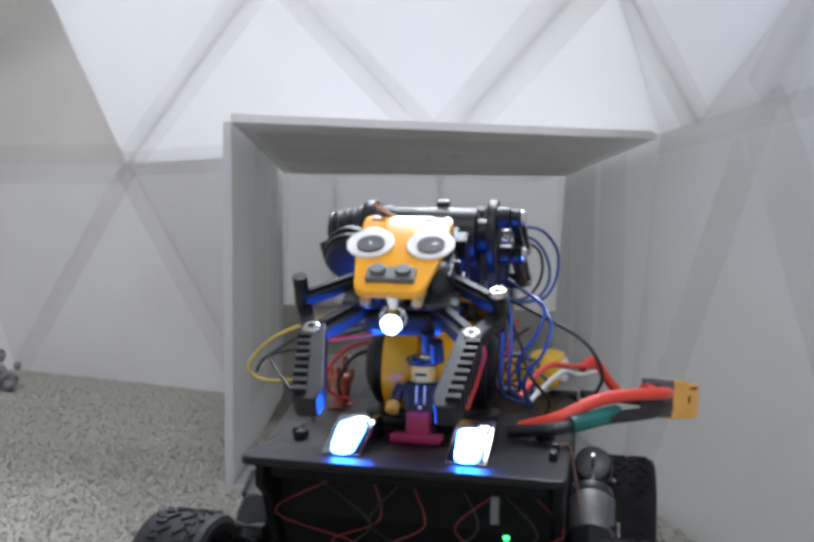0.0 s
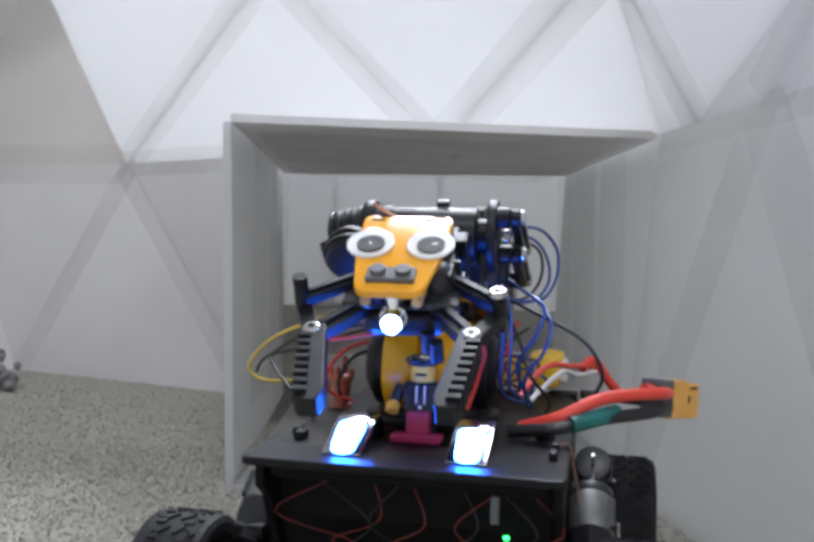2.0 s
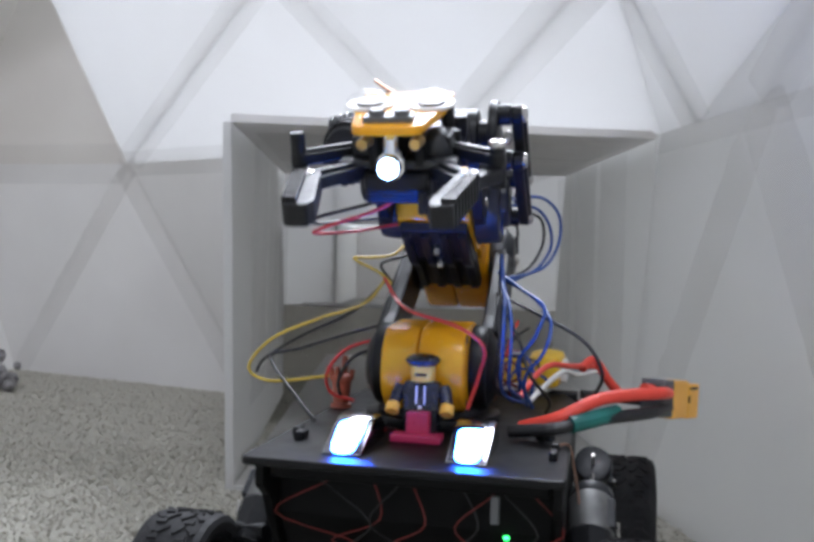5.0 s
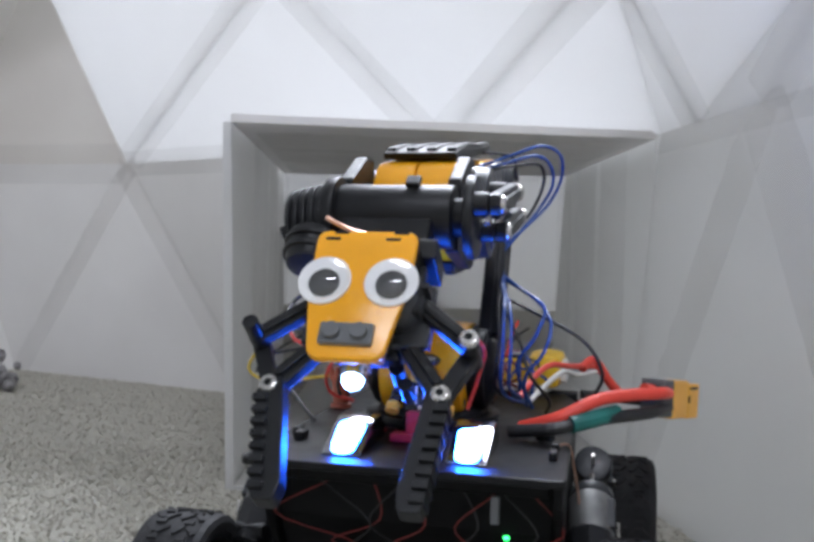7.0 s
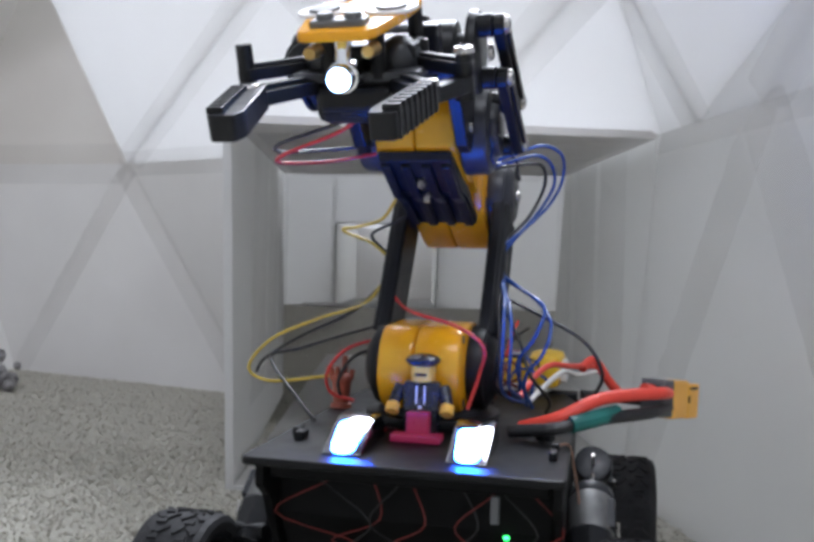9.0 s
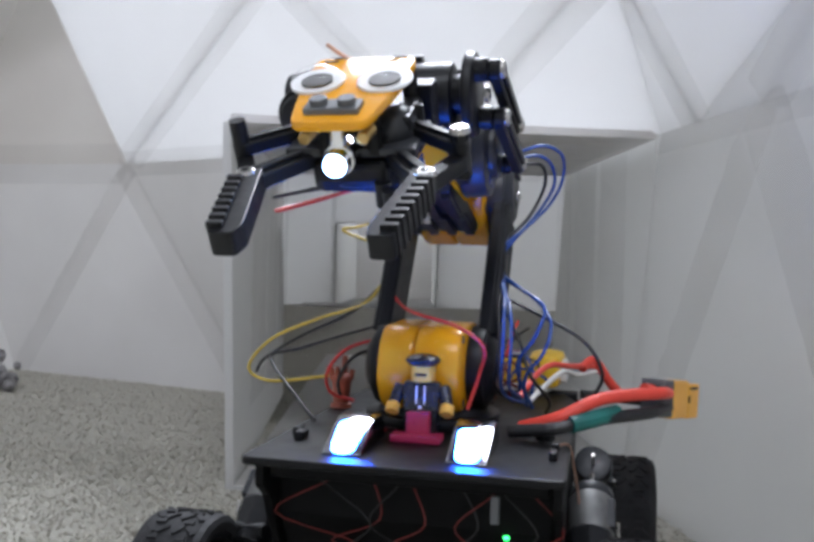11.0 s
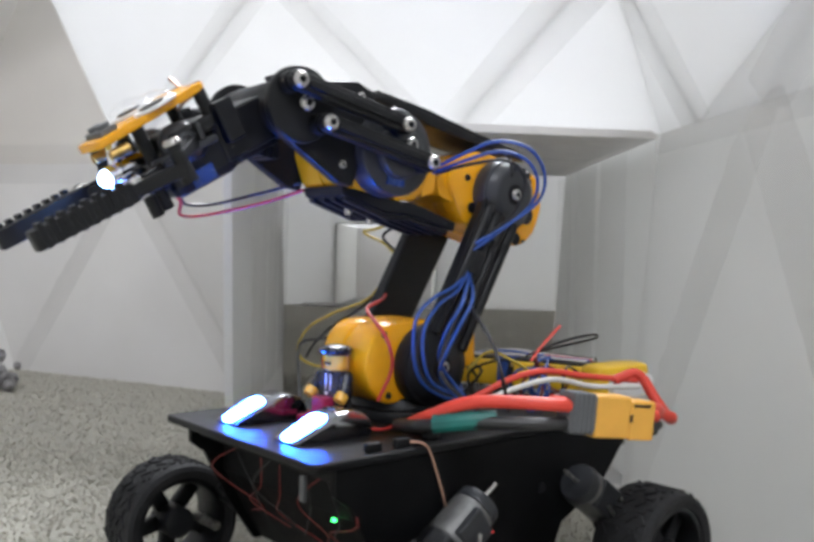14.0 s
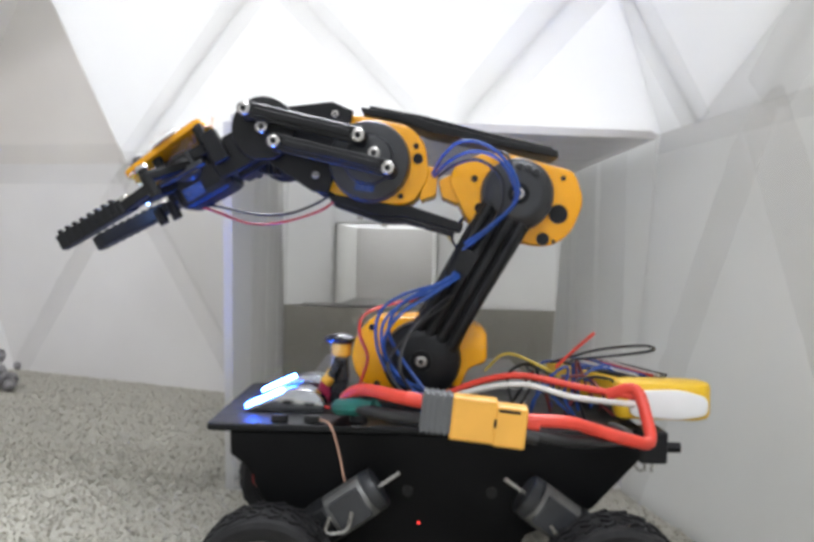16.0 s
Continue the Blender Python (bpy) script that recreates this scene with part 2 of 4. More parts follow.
INSIDE = Vector((0, 0.3, 0.2))
A0, A, A2, B = (-0.58, 1.10, 0.26), (-0.337, 1.037, 0.26), (-0.142, 0.884, 0.2573), (0.026, 0.753, 0.255)
D1 = (0.184, 0.56, 0.25)
R1, E1, R2 = (0.177, 0.615, 0.25), (0.195, 0.482, 0.25), (0.252, 0.10, 0.25)
T0, T1, T2, T3 = (-0.475, 1.09, 0.513), (-0.133, 0.80, 0.422), (0.122, 0.55, 0.352), (0.20, 0.36, 0.33)
L0 = (-0.80, 0.93, 0.26)
P0, P1 = (-0.78, 0.80, 0.50), (-0.36, 0.86, 0.60)


def dome_wall():
    """The faceted wall of white foam boards, with the clear tape over its joints."""
    wall = tagged(new("wall_dome"), "white foam boards joined with clear packing tape", "wall", kind="structure")
    facets = [("lower", [(-0.50, 1.112, 0), A, A0]), ("lower", [(-0.50, 1.112, 0), (-0.165, 0.954, 0), A]), ("lower", [(-0.165, 0.954, 0), (-0.142, 0.943, 0), A2, A]), ("lower", [(-0.50, 1.112, 0), A0, L0, (-0.80, 0.95, 0)]),
              ("upper_left", [A0, A, T0]), ("upper_left", [L0, A0, T0]), ("upper", [A, T1, T0]), ("upper", [A, B, T1]),
              ("upper", [B, T2, T1]), ("upper", [B, R1, T2]), ("upper", [R1, D1, T2]), ("upper", [D1, T3, T2]), ("upper", [D1, E1, T3]), ("upper", [E1, R2, T3]),
              # three facets out of view, added to hold back direct lamp light
              ("upper_left", [L0, T0, P0]), ("upper", [T0, P0, P1]), ("upper", [T0, P1, T1]),
              ("lower", [(-0.80, 0.95, 0), L0, P0, (-0.90, 0.35, 0.26), (-0.92, 0.35, 0)]),
              ("side", [(0.152, 0.60, 0), (0.232, 0.10, 0), R2, E1, R1])]
    kinds = {"lower": DIM_BOARD, "upper": BOARD, "upper_left": GREYED, "side": SIDE}
    for kind, pts in facets:
        quad_panel("panel", pts, wall, kinds[kind], away=INSIDE)

    def strip(p, q, r, wide, lift=0.0012, ends=0.0):
        """Half a strip of tape along the joint p-q, on the facet that holds r, with slight wrinkles."""
        p, q, r = Vector(p), Vector(q), Vector(r)
        d = (q - p).normalized()
        n = d.cross(r - p).normalized()
        if n.dot(INSIDE - p) < 0:
            n = -n
        s = (r - p) - d * (r - p).dot(d)
        s.normalize()
        bm = bmesh.new()
        length, k = (q - p).length, 110
        rows = []
        for i in range(k + 1):
            t = (ends + (1 - 2 * ends) * i / k) * length
            rows.append([bm.verts.new(p + d * t + s * (wide * j / 4) + n * (lift + 0.0006 * noise.noise(Vector((t * 70, j * 0.8, p.x * 50)))
                                                                                + 0.0022 * max(0, noise.noise(Vector((t * 190 + j * 1.5, j * 0.45, p.z * 60))) - 0.28)))
                         for j in range(5)])
        for a, b in zip(rows, rows[1:]):
            for j in range(4):
                bm.faces.new((a[j], b[j], b[j + 1], a[j + 1]))
        part("tape_strip", bm, TAPE, wall, smooth=True)

    H = 0.019
    for p, q, r, s in ((A, T1, T0, B), (B, T1, A, T2), (B, T2, T1, R1), (D1, T2, R1, T3), (E1, T3, D1, R2)):
        strip(p, q, r, H)
        strip(p, q, s, H)
    for line in ([A0, A, A2], [A, T0]):
        part("seam_edge", tube([Vector(p) / MM for p in line], 1.3, 6, 10), EDGE, wall)
    low_r = (-0.142, 0.943, 0)
    for p, q, r in ((A0, A, T0), (A0, A, (-0.50, 1.112, 0)), (A, A2, T1), (A, A2, low_r), (E1, R2, (0.2, 0.3, 0)), (R1, E1, (0.16, 0.55, 0))):
        strip(p, q, r, 0.024 if p == A0 else 0.015)
    foot_l, foot_m = (-0.50, 1.112, 0.0), (-0.165, 0.954, 0.0)
    for p, q in ((A, foot_l), (A, foot_m)):
        strip(p, q, (-0.33, 1.032, 0), 0.020, 0.0016)
        strip(p, q, (-0.80, 1.254, 0) if q == foot_l else (0.05, 0.853, 0), 0.020, 0.0016)
    mid = (0.19, 0.36, 0.0)
    for q in ((0.154, 0.588, 0.0), (0.199, 0.306, 0.0)):
        strip(E1, q, mid if q[1] > 0.5 else (0.16, 0.55, 0), 0.020, 0.0016)
        strip(E1, q, (0.152, 0.75, 0) if q[1] > 0.5 else (0.232, 0.10, 0), 0.020, 0.0016)


def tunnel(front, back, flap, label, board=TUNNEL_BOARD):
    """A square tube of foam boards; front and back hold its corners bottom left, top left, top right, bottom right."""
    t = tagged(new("tunnel_box"), label, "tunnel", kind="structure")
    f, b = [Vector(p) for p in front], [Vector(p) for p in back]
    mid = sum(f + b, Vector()) / 8
    for name, i, j in (("side_board", 0, 1), ("top_board", 1, 2), ("side_board", 2, 3)):
        quad_panel(name, [f[i], f[j], b[j], b[i]], t, DIM_BOARD if name == "top_board" and board is TUNNEL_BOARD else board, 0.0055, away=mid)
    lift = Vector((0, 0, 0.003))
    part("floor_board", loft([f[0] + lift, f[3] + lift, flap[1] + lift, flap[0] + lift],
                             [f[0] - lift * 0.9, f[3] - lift * 0.9, flap[1] - lift * 0.9, flap[0] - lift * 0.9]), TUNNEL_BOARD, t)
    return t


def tunnel_tape(t, front, back):
    f, b = [Vector(p) for p in front], [Vector(p) for p in back]
    inner = sum(f + b, Vector()) / 8

    def sheet(o, u, v, n0=14, n1=6, wrinkle=0.0012):
        n = u.cross(v).normalized()
        if n.dot(inner - o) < 0:
            n = -n
        bm = bmesh.new()
        g = [[bm.verts.new(o + u * (i / n0) + v * (j / n1) + n * (0.002 + wrinkle * noise.noise(Vector((i * 0.7, j * 0.9, o.z * 90))))) for j in range(n1 + 1)]
             for i in range(n0 + 1)]
        for i in range(n0):
            for j in range(n1):
                bm.faces.new((g[i][j], g[i + 1][j], g[i + 1][j + 1], g[i][j + 1]))
        part("tape_strip", bm, TAPE, t, smooth=True)

    top_l, top_r, dep_l, dep_r = f[1], f[2], b[1] - f[1], b[2] - f[2]
    for s0, s1 in ((0.08, 0.36), (0.34, 0.62), (0.64, 0.95)):
        p = top_l.lerp(top_r, 0.04) + dep_l * s0
        sheet(p, (top_r - top_l) * 0.92, dep_l * (s1 - s0), 30)
    up = Vector((0, 0, 0.17))
    for base, dep, cuts in ((f[0], dep_l, ((0.16, 0.40), (0.42, 0.62), (0.66, 0.9))), (f[3], dep_r, ((0.1, 0.35), (0.4, 0.62), (0.7, 0.92)))):
        for s0, s1 in cuts:
            sheet(base + Vector((0, 0, 0.045)) + dep * s0, up * 1.14, dep * (s1 - s0), 24)


dome_wall()
TF = [(-0.1127, 0.578, 0), (-0.1205, 0.584, 0.247), (0.175, 0.618, 0.247), (0.162, 0.606, 0)]
TB = [(-0.135, 0.965, 0), (-0.1395, 0.971, 0.247), (0.166, 0.921, 0.247), (0.152, 0.915, 0)]
entry = tunnel(TF, TB, [Vector((-0.12, 1.33, 0)), Vector((0.16, 1.32, 0))], "white foam-board tunnel lined with clear packing tape")
tunnel_tape(entry, TF, TB)
far = tunnel([(-0.21, 2.52, 0), (-0.21, 2.52, 0.243), (0.085, 2.52, 0.243), (0.085, 2.52, 0)],
             [(-0.17, 2.95, 0), (-0.17, 2.95, 0.243), (0.085, 2.95, 0.243), (0.085, 2.95, 0)],
             [Vector((-0.21, 2.95, 0)), Vector((0.085, 2.95, 0))], "second white foam-board tunnel in the far wall", SIDE)
quad_panel("back_board", [(-0.22, 2.952, 0), (-0.22, 2.952, 0.25), (0.1, 2.952, 0.25), (0.1, 2.952, 0)], far, DIM_BOARD)
part("loose_board", slab([(-310, 2490), (-60, 2480), (-60, 2530), (-300, 2550)], 3, 9), BOARD, far)


def far_wall():
    wall = tagged(new("wall_far"), "white foam-board wall of the chamber beyond", "wall", kind="structure")
    for x0, x1, z0, z1 in ((-1.2, -0.216, 0, 0.9), (0.091, 1.2, 0, 0.9), (-0.216, 0.091, 0.249, 0.9)):
        quad_panel("panel", [(x0, 2.56, z0), (x0, 2.56, z1), (x1, 2.56, z1), (x1, 2.56, z0)], wall, BOARD)
    for s in (-1, 1):
        quad_panel("panel", [(s * 0.95, 1.6 if s < 0 else 1.0, 0), (s * 0.95, 1.6 if s < 0 else 1.0, 0.8), (s * 0.95, 2.56, 0.8), (s * 0.95, 2.56, 0)], wall, BOARD, away=(0, 2, 0.2))
    # unseen front panels and passage cover, added to stop lamp light leaking in
    for pts in ([(0.18, 0.97, 0), (0.18, 0.97, 0.6), (0.95, 1.0, 0.6), (0.95, 1.0, 0)], [(-0.33, 1.6, 0), (-0.33, 1.6, 0.62), (-0.95, 1.6, 0.62), (-0.95, 1.6, 0)]):
        quad_panel("panel", pts, wall, BOARD, away=(0, 2, 0.2))
    quad_panel("roof_shade_panel", [(-0.16, 0.975, 0.262), (0.19, 0.93, 0.262), (0.19, 1.6, 0.62), (-0.33, 1.6, 0.62)], wall, DIM_BOARD, away=(0, 2, 0.2))
    quad_panel("panel", [(-0.16, 0.975, 0), (-0.16, 0.975, 0.262), (-0.33, 1.6, 0.62), (-0.33, 1.6, 0)], wall, BOARD, away=(0, 2, 0.2))
    # roof of the chamber beyond, behind the near wall: unseen, added to block lamp light
    quad_panel("roof_shade_panel", [(-0.95, 1.6, 0.62), (0.95, 1.6, 0.62), (0.95, 2.556, 0.85), (-0.95, 2.556, 0.85)], wall, DIM_BOARD, away=(0, 2, 0.2))
    quad_panel("roof_shade_panel", [(0.19, 0.95, 0.6), (0.95, 0.98, 0.6), (0.95, 1.61, 0.625), (0.19, 1.61, 0.625)], wall, DIM_BOARD, away=(0, 2, 0.2))


far_wall()


def room():
    """The plain room round the boards, behind and above the camera."""
    for name, c, size in (("wall_west", (-2.65, 1.0, 1.375), (0.1, 5.4, 2.75)), ("wall_east", (2.65, 1.0, 1.375), (0.1, 5.4, 2.75)),
                          ("wall_south", (0, -1.65, 1.375), (5.2, 0.1, 2.75)), ("wall_north", (0, 3.65, 1.375), (5.2, 0.1, 2.75))):
        tagged(part(name, box([v * 1000 for v in c], [v * 1000 for v in size]), PLASTER), "plain pale painted room wall", "wall", kind="structure")
    tagged(part("ceiling", box((0, 1000, 2800), (5400, 5400, 100)), PLASTER), "plain pale room ceiling", "ceiling", kind="structure")


room()


def carpet():
    bm = bmesh.new()
    bmesh.ops.create_grid(bm, x_segments=2, y_segments=2, size=2.6)
    bmesh.ops.translate(bm, vec=(0, 1.0, 0), verts=bm.verts)
    tagged(part("floor", bm, CARPET), "grey-beige short-pile carpet", "floor", kind="structure")
    rng = np.random.default_rng(4)
    # tufts, thickest on the open stretch beside the tunnel
    n = 60000
    x = np.concatenate([rng.uniform(-0.55, -0.02, n // 2), rng.uniform(-0.5, 0.26, n // 2)])
    y = np.concatenate([rng.uniform(0.30, 1.12, n // 2), rng.uniform(0.28, 0.7, n // 2)])
    x, y = np.concatenate([x, rng.uniform(-0.5, 0.5, 8000)]), np.concatenate([y, rng.uniform(1.3, 2.5, 8000)])
    n = len(x)
    a, h, w = rng.uniform(0, 6.28, n), rng.uniform(0.0008, 0.003, n), rng.uniform(0.0006, 0.0014, n)
    lx, ly = rng.normal(0, 0.0012, n), rng.normal(0, 0.0012, n)
    v = np.zeros((n, 3, 3))
    v[:, 0] = np.stack([x - np.cos(a) * w, y - np.sin(a) * w, np.zeros(n)], 1)
    v[:, 1] = np.stack([x + np.cos(a) * w, y + np.sin(a) * w, np.zeros(n)], 1)
    v[:, 2] = np.stack([x + lx, y + ly, h], 1)
    me = bpy.data.meshes.new("carpet_pile")
    me.from_pydata(v.reshape(-1, 3).tolist(), [], np.arange(3 * n).reshape(-1, 3).tolist())
    me.materials.append(PILE)
    tagged(new("carpet_pile", me), "short grey-beige carpet tufts", "carpet", kind="stuff")


carpet()


def fluff():
    bm = bmesh.new()
    rng = random.Random(5)
    for _ in range(40):
        c = [rng.gauss(0, 9) for _ in range(3)]
        b = ball((-448 + c[0], 948 + c[1], 13 + c[2]), rng.uniform(4, 9), seg=8)
        bm = join(bm, b)
    tagged(part("rag_bundle", bm, FLUFF), "crumpled grey mottled bundle lying on the carpet", "bundle")


fluff()


# ---- the rover ----
SH, EL, WR = (0.0, 111.6), (43.1, 190.5), (-75.9, 218.5)     # shoulder, elbow and wrist in x and z, mm
HUB = (-23.9, 207.3)
MIDY = 30.0                                                 # the arm is built about this plane
ARMY = 24.0                                                 # and stands over this one
rover = tagged(new("robot_rover"), "black four-wheeled rover carrying a yellow and black robotic arm", "robot")


def pivot(name, x, z, label=""):
    """A moving part of the rover: the mesh parts under it are built in the rover's space round this pivot."""
    ob = new(name)
    ob.parent = rover
    ORIGIN[name] = (x * MM, MIDY * MM, z * MM)
    ob.location = (x * MM, MIDY * MM, z * MM)
    if label:
        ob["label"] = label
    return ob


def chassis():
    deck = rounded([(-93, -39), (72, -38), (97, -30), (97, 68), (72, 76), (-93, 77.5)], 4.5)
    d = part("deck", slab(deck, 84.2, 87.4, 0.8), DECK, rover, "glossy black plastic deck plate")
    part("slot_bracket", join(box((-62, -33, 89), (7, 3, 3.5), 0.6), box((-48, -33, 89), (7, 3, 3.5), 0.6)), BLACK, d)
    part("slot_bracket", join(box((-58, 66, 89), (7, 4, 3.5), 0.6), box((-50, 70, 89), (7, 3, 3.5), 0.6)), BLACK, d)
    side = [(-82.6, 84.1), (-82.3, 74.2), (-75, 68.8), (-62, 44), (-48, 24), (36, 24), (45, 42), (73, 54), (99, 82), (96, 84.1)]
    for y0, y1 in ((-37.5, -34), (72, 75.5)):
        part("side_plate", prism(side, y0, y1, 0.6), CHASSIS, rover)
    part("belly", prism([(-66, 84), (-66, 60), (-46, 25), (36, 25), (44, 44), (72, 56), (92, 82)], -33.9, 71.9, 1), CHASSIS, rover)
    part("front_bumper", box((-74, 19, 80), (10, 104, 6), 1), CHASSIS, rover)
    part("rear_bracket", join(box((99, -30, 81), (12, 16, 14), 1.2), rod((104, -31, 80), (112, -31, 80), 2.2)), BLACK, rover)
    part("rear_hook", tube([(92, -30, 75), (94, -30, 70), (97, -31, 70), (97, -31, 74), (100, -31, 74), (100, -31, 69)], 0.7), STEEL, rover)
    part("mount_strut", box((-80, -14, 72), (2, 3, 10), 0.4), STUD, rover)
    part("green_led", box((-67.5, -17, 58.5), (1.2, 2.0, 1.4), 0.3), GLED, rover, "small lit green indicator")
    part("knob", rod((-28, -28, 87.4), (-28, -28, 91.5), 4.2, 3.6, 20, 0.6), BLACK, d)
    part("knob_cap", rod((-28, -28, 91.4), (-28, -28, 92.2), 2.6, None, 16), STEEL, d)
    for x in (-6, 30):
        part("plate_hole", rod((x, -37.7, 60), (x, -38.2, 60), 2.4), BLACK, rover)
    rng = random.Random(9)
    for i in range(9):
        y = -26 + i * 10.5
        mat = (W_DIM, W_BLACK, W_DIM, W_BLACK)[i % 4]
        pts = [(-66, y, 80), (-70, y + rng.uniform(-9, 9), 76), (-71 - rng.random() * 3, y + rng.uniform(-16, 16), 62),
               (-64, y + rng.uniform(-22, 22), 50), (-57, y + rng.uniform(-14, 14), 42)]
        part("wire", tube(pts, 0.36, 6, 5), mat, rover)
    part("sensor_lead", tube([(-46, -33, 89), (-40, -38, 88), (-36, -40, 78), (-33, -42, 66), (-31, -42, 58)], 0.45), COPPER, rover)
    part("red_led", rod((-1, -37.4, 46.5), (-1, -38.4, 46.5), 0.55, 0.4, 10), RLED, rover, "tiny lit red indicator")
    return d


def wheel(x, y, s):
    """A wheel on its axle; s is the side that its spokes face."""
    w = new("wheel")
    w.parent = rover
    w.location = (x * MM, y * MM, 29.4 * MM)
    ORIGIN[w.name] = (x * MM, y * MM, 29.4 * MM)
    z = 29.4
    R = 28.9
    bm = bmesh.new()
    prof = [(22.5, -13), (26, -14), (28.1, -13), (R, -10.8), (R, 10.8), (28.1, 13), (26, 14), (22.5, 13)]
    n = 48
    rings = [[bm.verts.new(((x + r * math.cos(2 * math.pi * k / n)) * MM, (y + d) * MM, (z + r * math.sin(2 * math.pi * k / n)) * MM)) for r, d in prof] for k in range(n)]
    for k in range(n):
        a, b = rings[k], rings[(k + 1) % n]
        for j in range(len(prof)):
            bm.faces.new((a[j], a[(j + 1) % 8], b[(j + 1) % 8], b[j]))
    k = 22
    tread = bmesh.new()
    for i in range(k):
        for row, (d0, flip) in enumerate(((-5.6, 1), (5.6, -1))):
            a0 = 2 * math.pi * (i + 0.5 * row * 0) / k
            for dd, aa, ln, tilt in ((-2.6, 0.0, 5.5, 0.7), (2.6, 0.0, 5.5, -0.7), (0, 0.14, 4.2, 0.0)):
                m = Matrix.Rotation(-(a0 + aa), 4, "Y") @ Matrix.Translation((R * MM, 0, 0)) @ Matrix.Rotation(tilt * flip, 4, "X")
                b = box((0, 0, 0), (1.8, 1.6, ln) if tilt else (1.8, 4.0, 2.2), 0, m)
                bmesh.ops.translate(b, vec=(x * MM, (y + d0 + dd) * MM, z * MM), verts=b.verts)
                tread = join(tread, b)
    part("tyre", bm, RUBBER, w, "black treaded rubber tyre")
    part("tread", tread, RUBBER, w)["kind"] = "stuff"
    rim = bmesh.new()
    n = 40
    prof = [(22.6, -12), (22.6, 12), (20.2, 12), (19.3, 10), (19.3, -10), (20.2, -12)]
    rings = [[rim.verts.new(((x + r * math.cos(2 * math.pi * k / n)) * MM, (y + d) * MM, (z + r * math.sin(2 * math.pi * k / n)) * MM)) for r, d in prof] for k in range(n)]
    for k in range(n):
        a, b = rings[k], rings[(k + 1) % n]
        for j in range(6):
            rim.faces.new((a[j], a[(j + 1) % 6], b[(j + 1) % 6], b[j]))
    for i in range(5):
        a = 2 * math.pi * i / 5 + 0.3
        m = Matrix.Rotation(-a, 4, "Y")
        b = box((0, 0, 0), (17.5, 5, 7.5), 0.8, m @ Matrix.Translation((12 * MM, 0, 0)))
        bmesh.ops.translate(b, vec=(x * MM, (y + s * 4) * MM, z * MM), verts=b.verts)
        rim = join(rim, b)
    rim = join(rim, rod((x, y - 9, z), (x, y + 9, z), 7.5, None, 24, 0.8))
    part("rim", rim, BLACK, w, "black five-spoke rim", smooth=True)
    part("hub_cap", rod((x, y + s * 9, z), (x, y + s * 10.5, z), 3.2, 2.6, 16), TINPLATE, w)
    return w


def motor(x, z, y, dx, s):
    """A can motor that leans over its wheel: s is the side of the rover, dx the way in which it leans."""
    m = new("drive_motor")
    m.parent = rover
    ORIGIN[m.name] = (0, 0, 0)
    d = Vector((dx * 0.82, 0, 0.57))
    c = Vector((x, y, z))
    part("motor_can", rod(c - d * 9, c + d * 9, 9.2, None, 28, 0.8), TINPLATE, m, "steel motor can", smooth=True)
    part("motor_flat", box(c + Vector((0, s * 7.5, 0)), (14, 4, 13), 0.8, Matrix.Rotation(-math.atan2(0.57, dx * 0.82), 4, "Y")), GREY, m)
    part("end_cap", rod(c + d * 9, c + d * 14, 9.4, 8.6, 24, 0.8), GREY, m, smooth=True)
    part("shaft", rod(c + d * 13, c + d * 24, 0.9, None, 12), STEEL, m)
    part("gearbox", join(rod(c - d * 9, c - d * 30, 10, 8.5, 8, 0.8), box(c - d * 22, (16, 14, 12), 1.2)), BLACK, m)
    part("clip", tube([c - d * 4 + Vector((-5, s * 10.5, 0)), c - d * 8 + Vector((-3, s * 10.8, -4)), c - d * 8 + Vector((5, s * 10.8, -3)), c - d * 4 + Vector((4, s * 10.5, 2))], 0.8), STEEL, m)
    part("axle", rod((x - dx * 33, y - s * 6, 29.4), (x - dx * 33, y + s * 14, 29.4), 2.2), STEEL, m)
    return m


deck = chassis()
WHEELS = [(wheel(-62, -64, -1), -64), (wheel(77, -64, -1), -64), (wheel(-74, 107, 1), 107), (wheel(77, 110, 1), 110)]
motor(-29.3, 56.4, -47, 1, -1)
motor(54.1, 55.0, -47, -1, -1)
motor(-29.3, 56.4, 90, 1, 1)
motor(54.1, 55.0, 90, -1, 1)


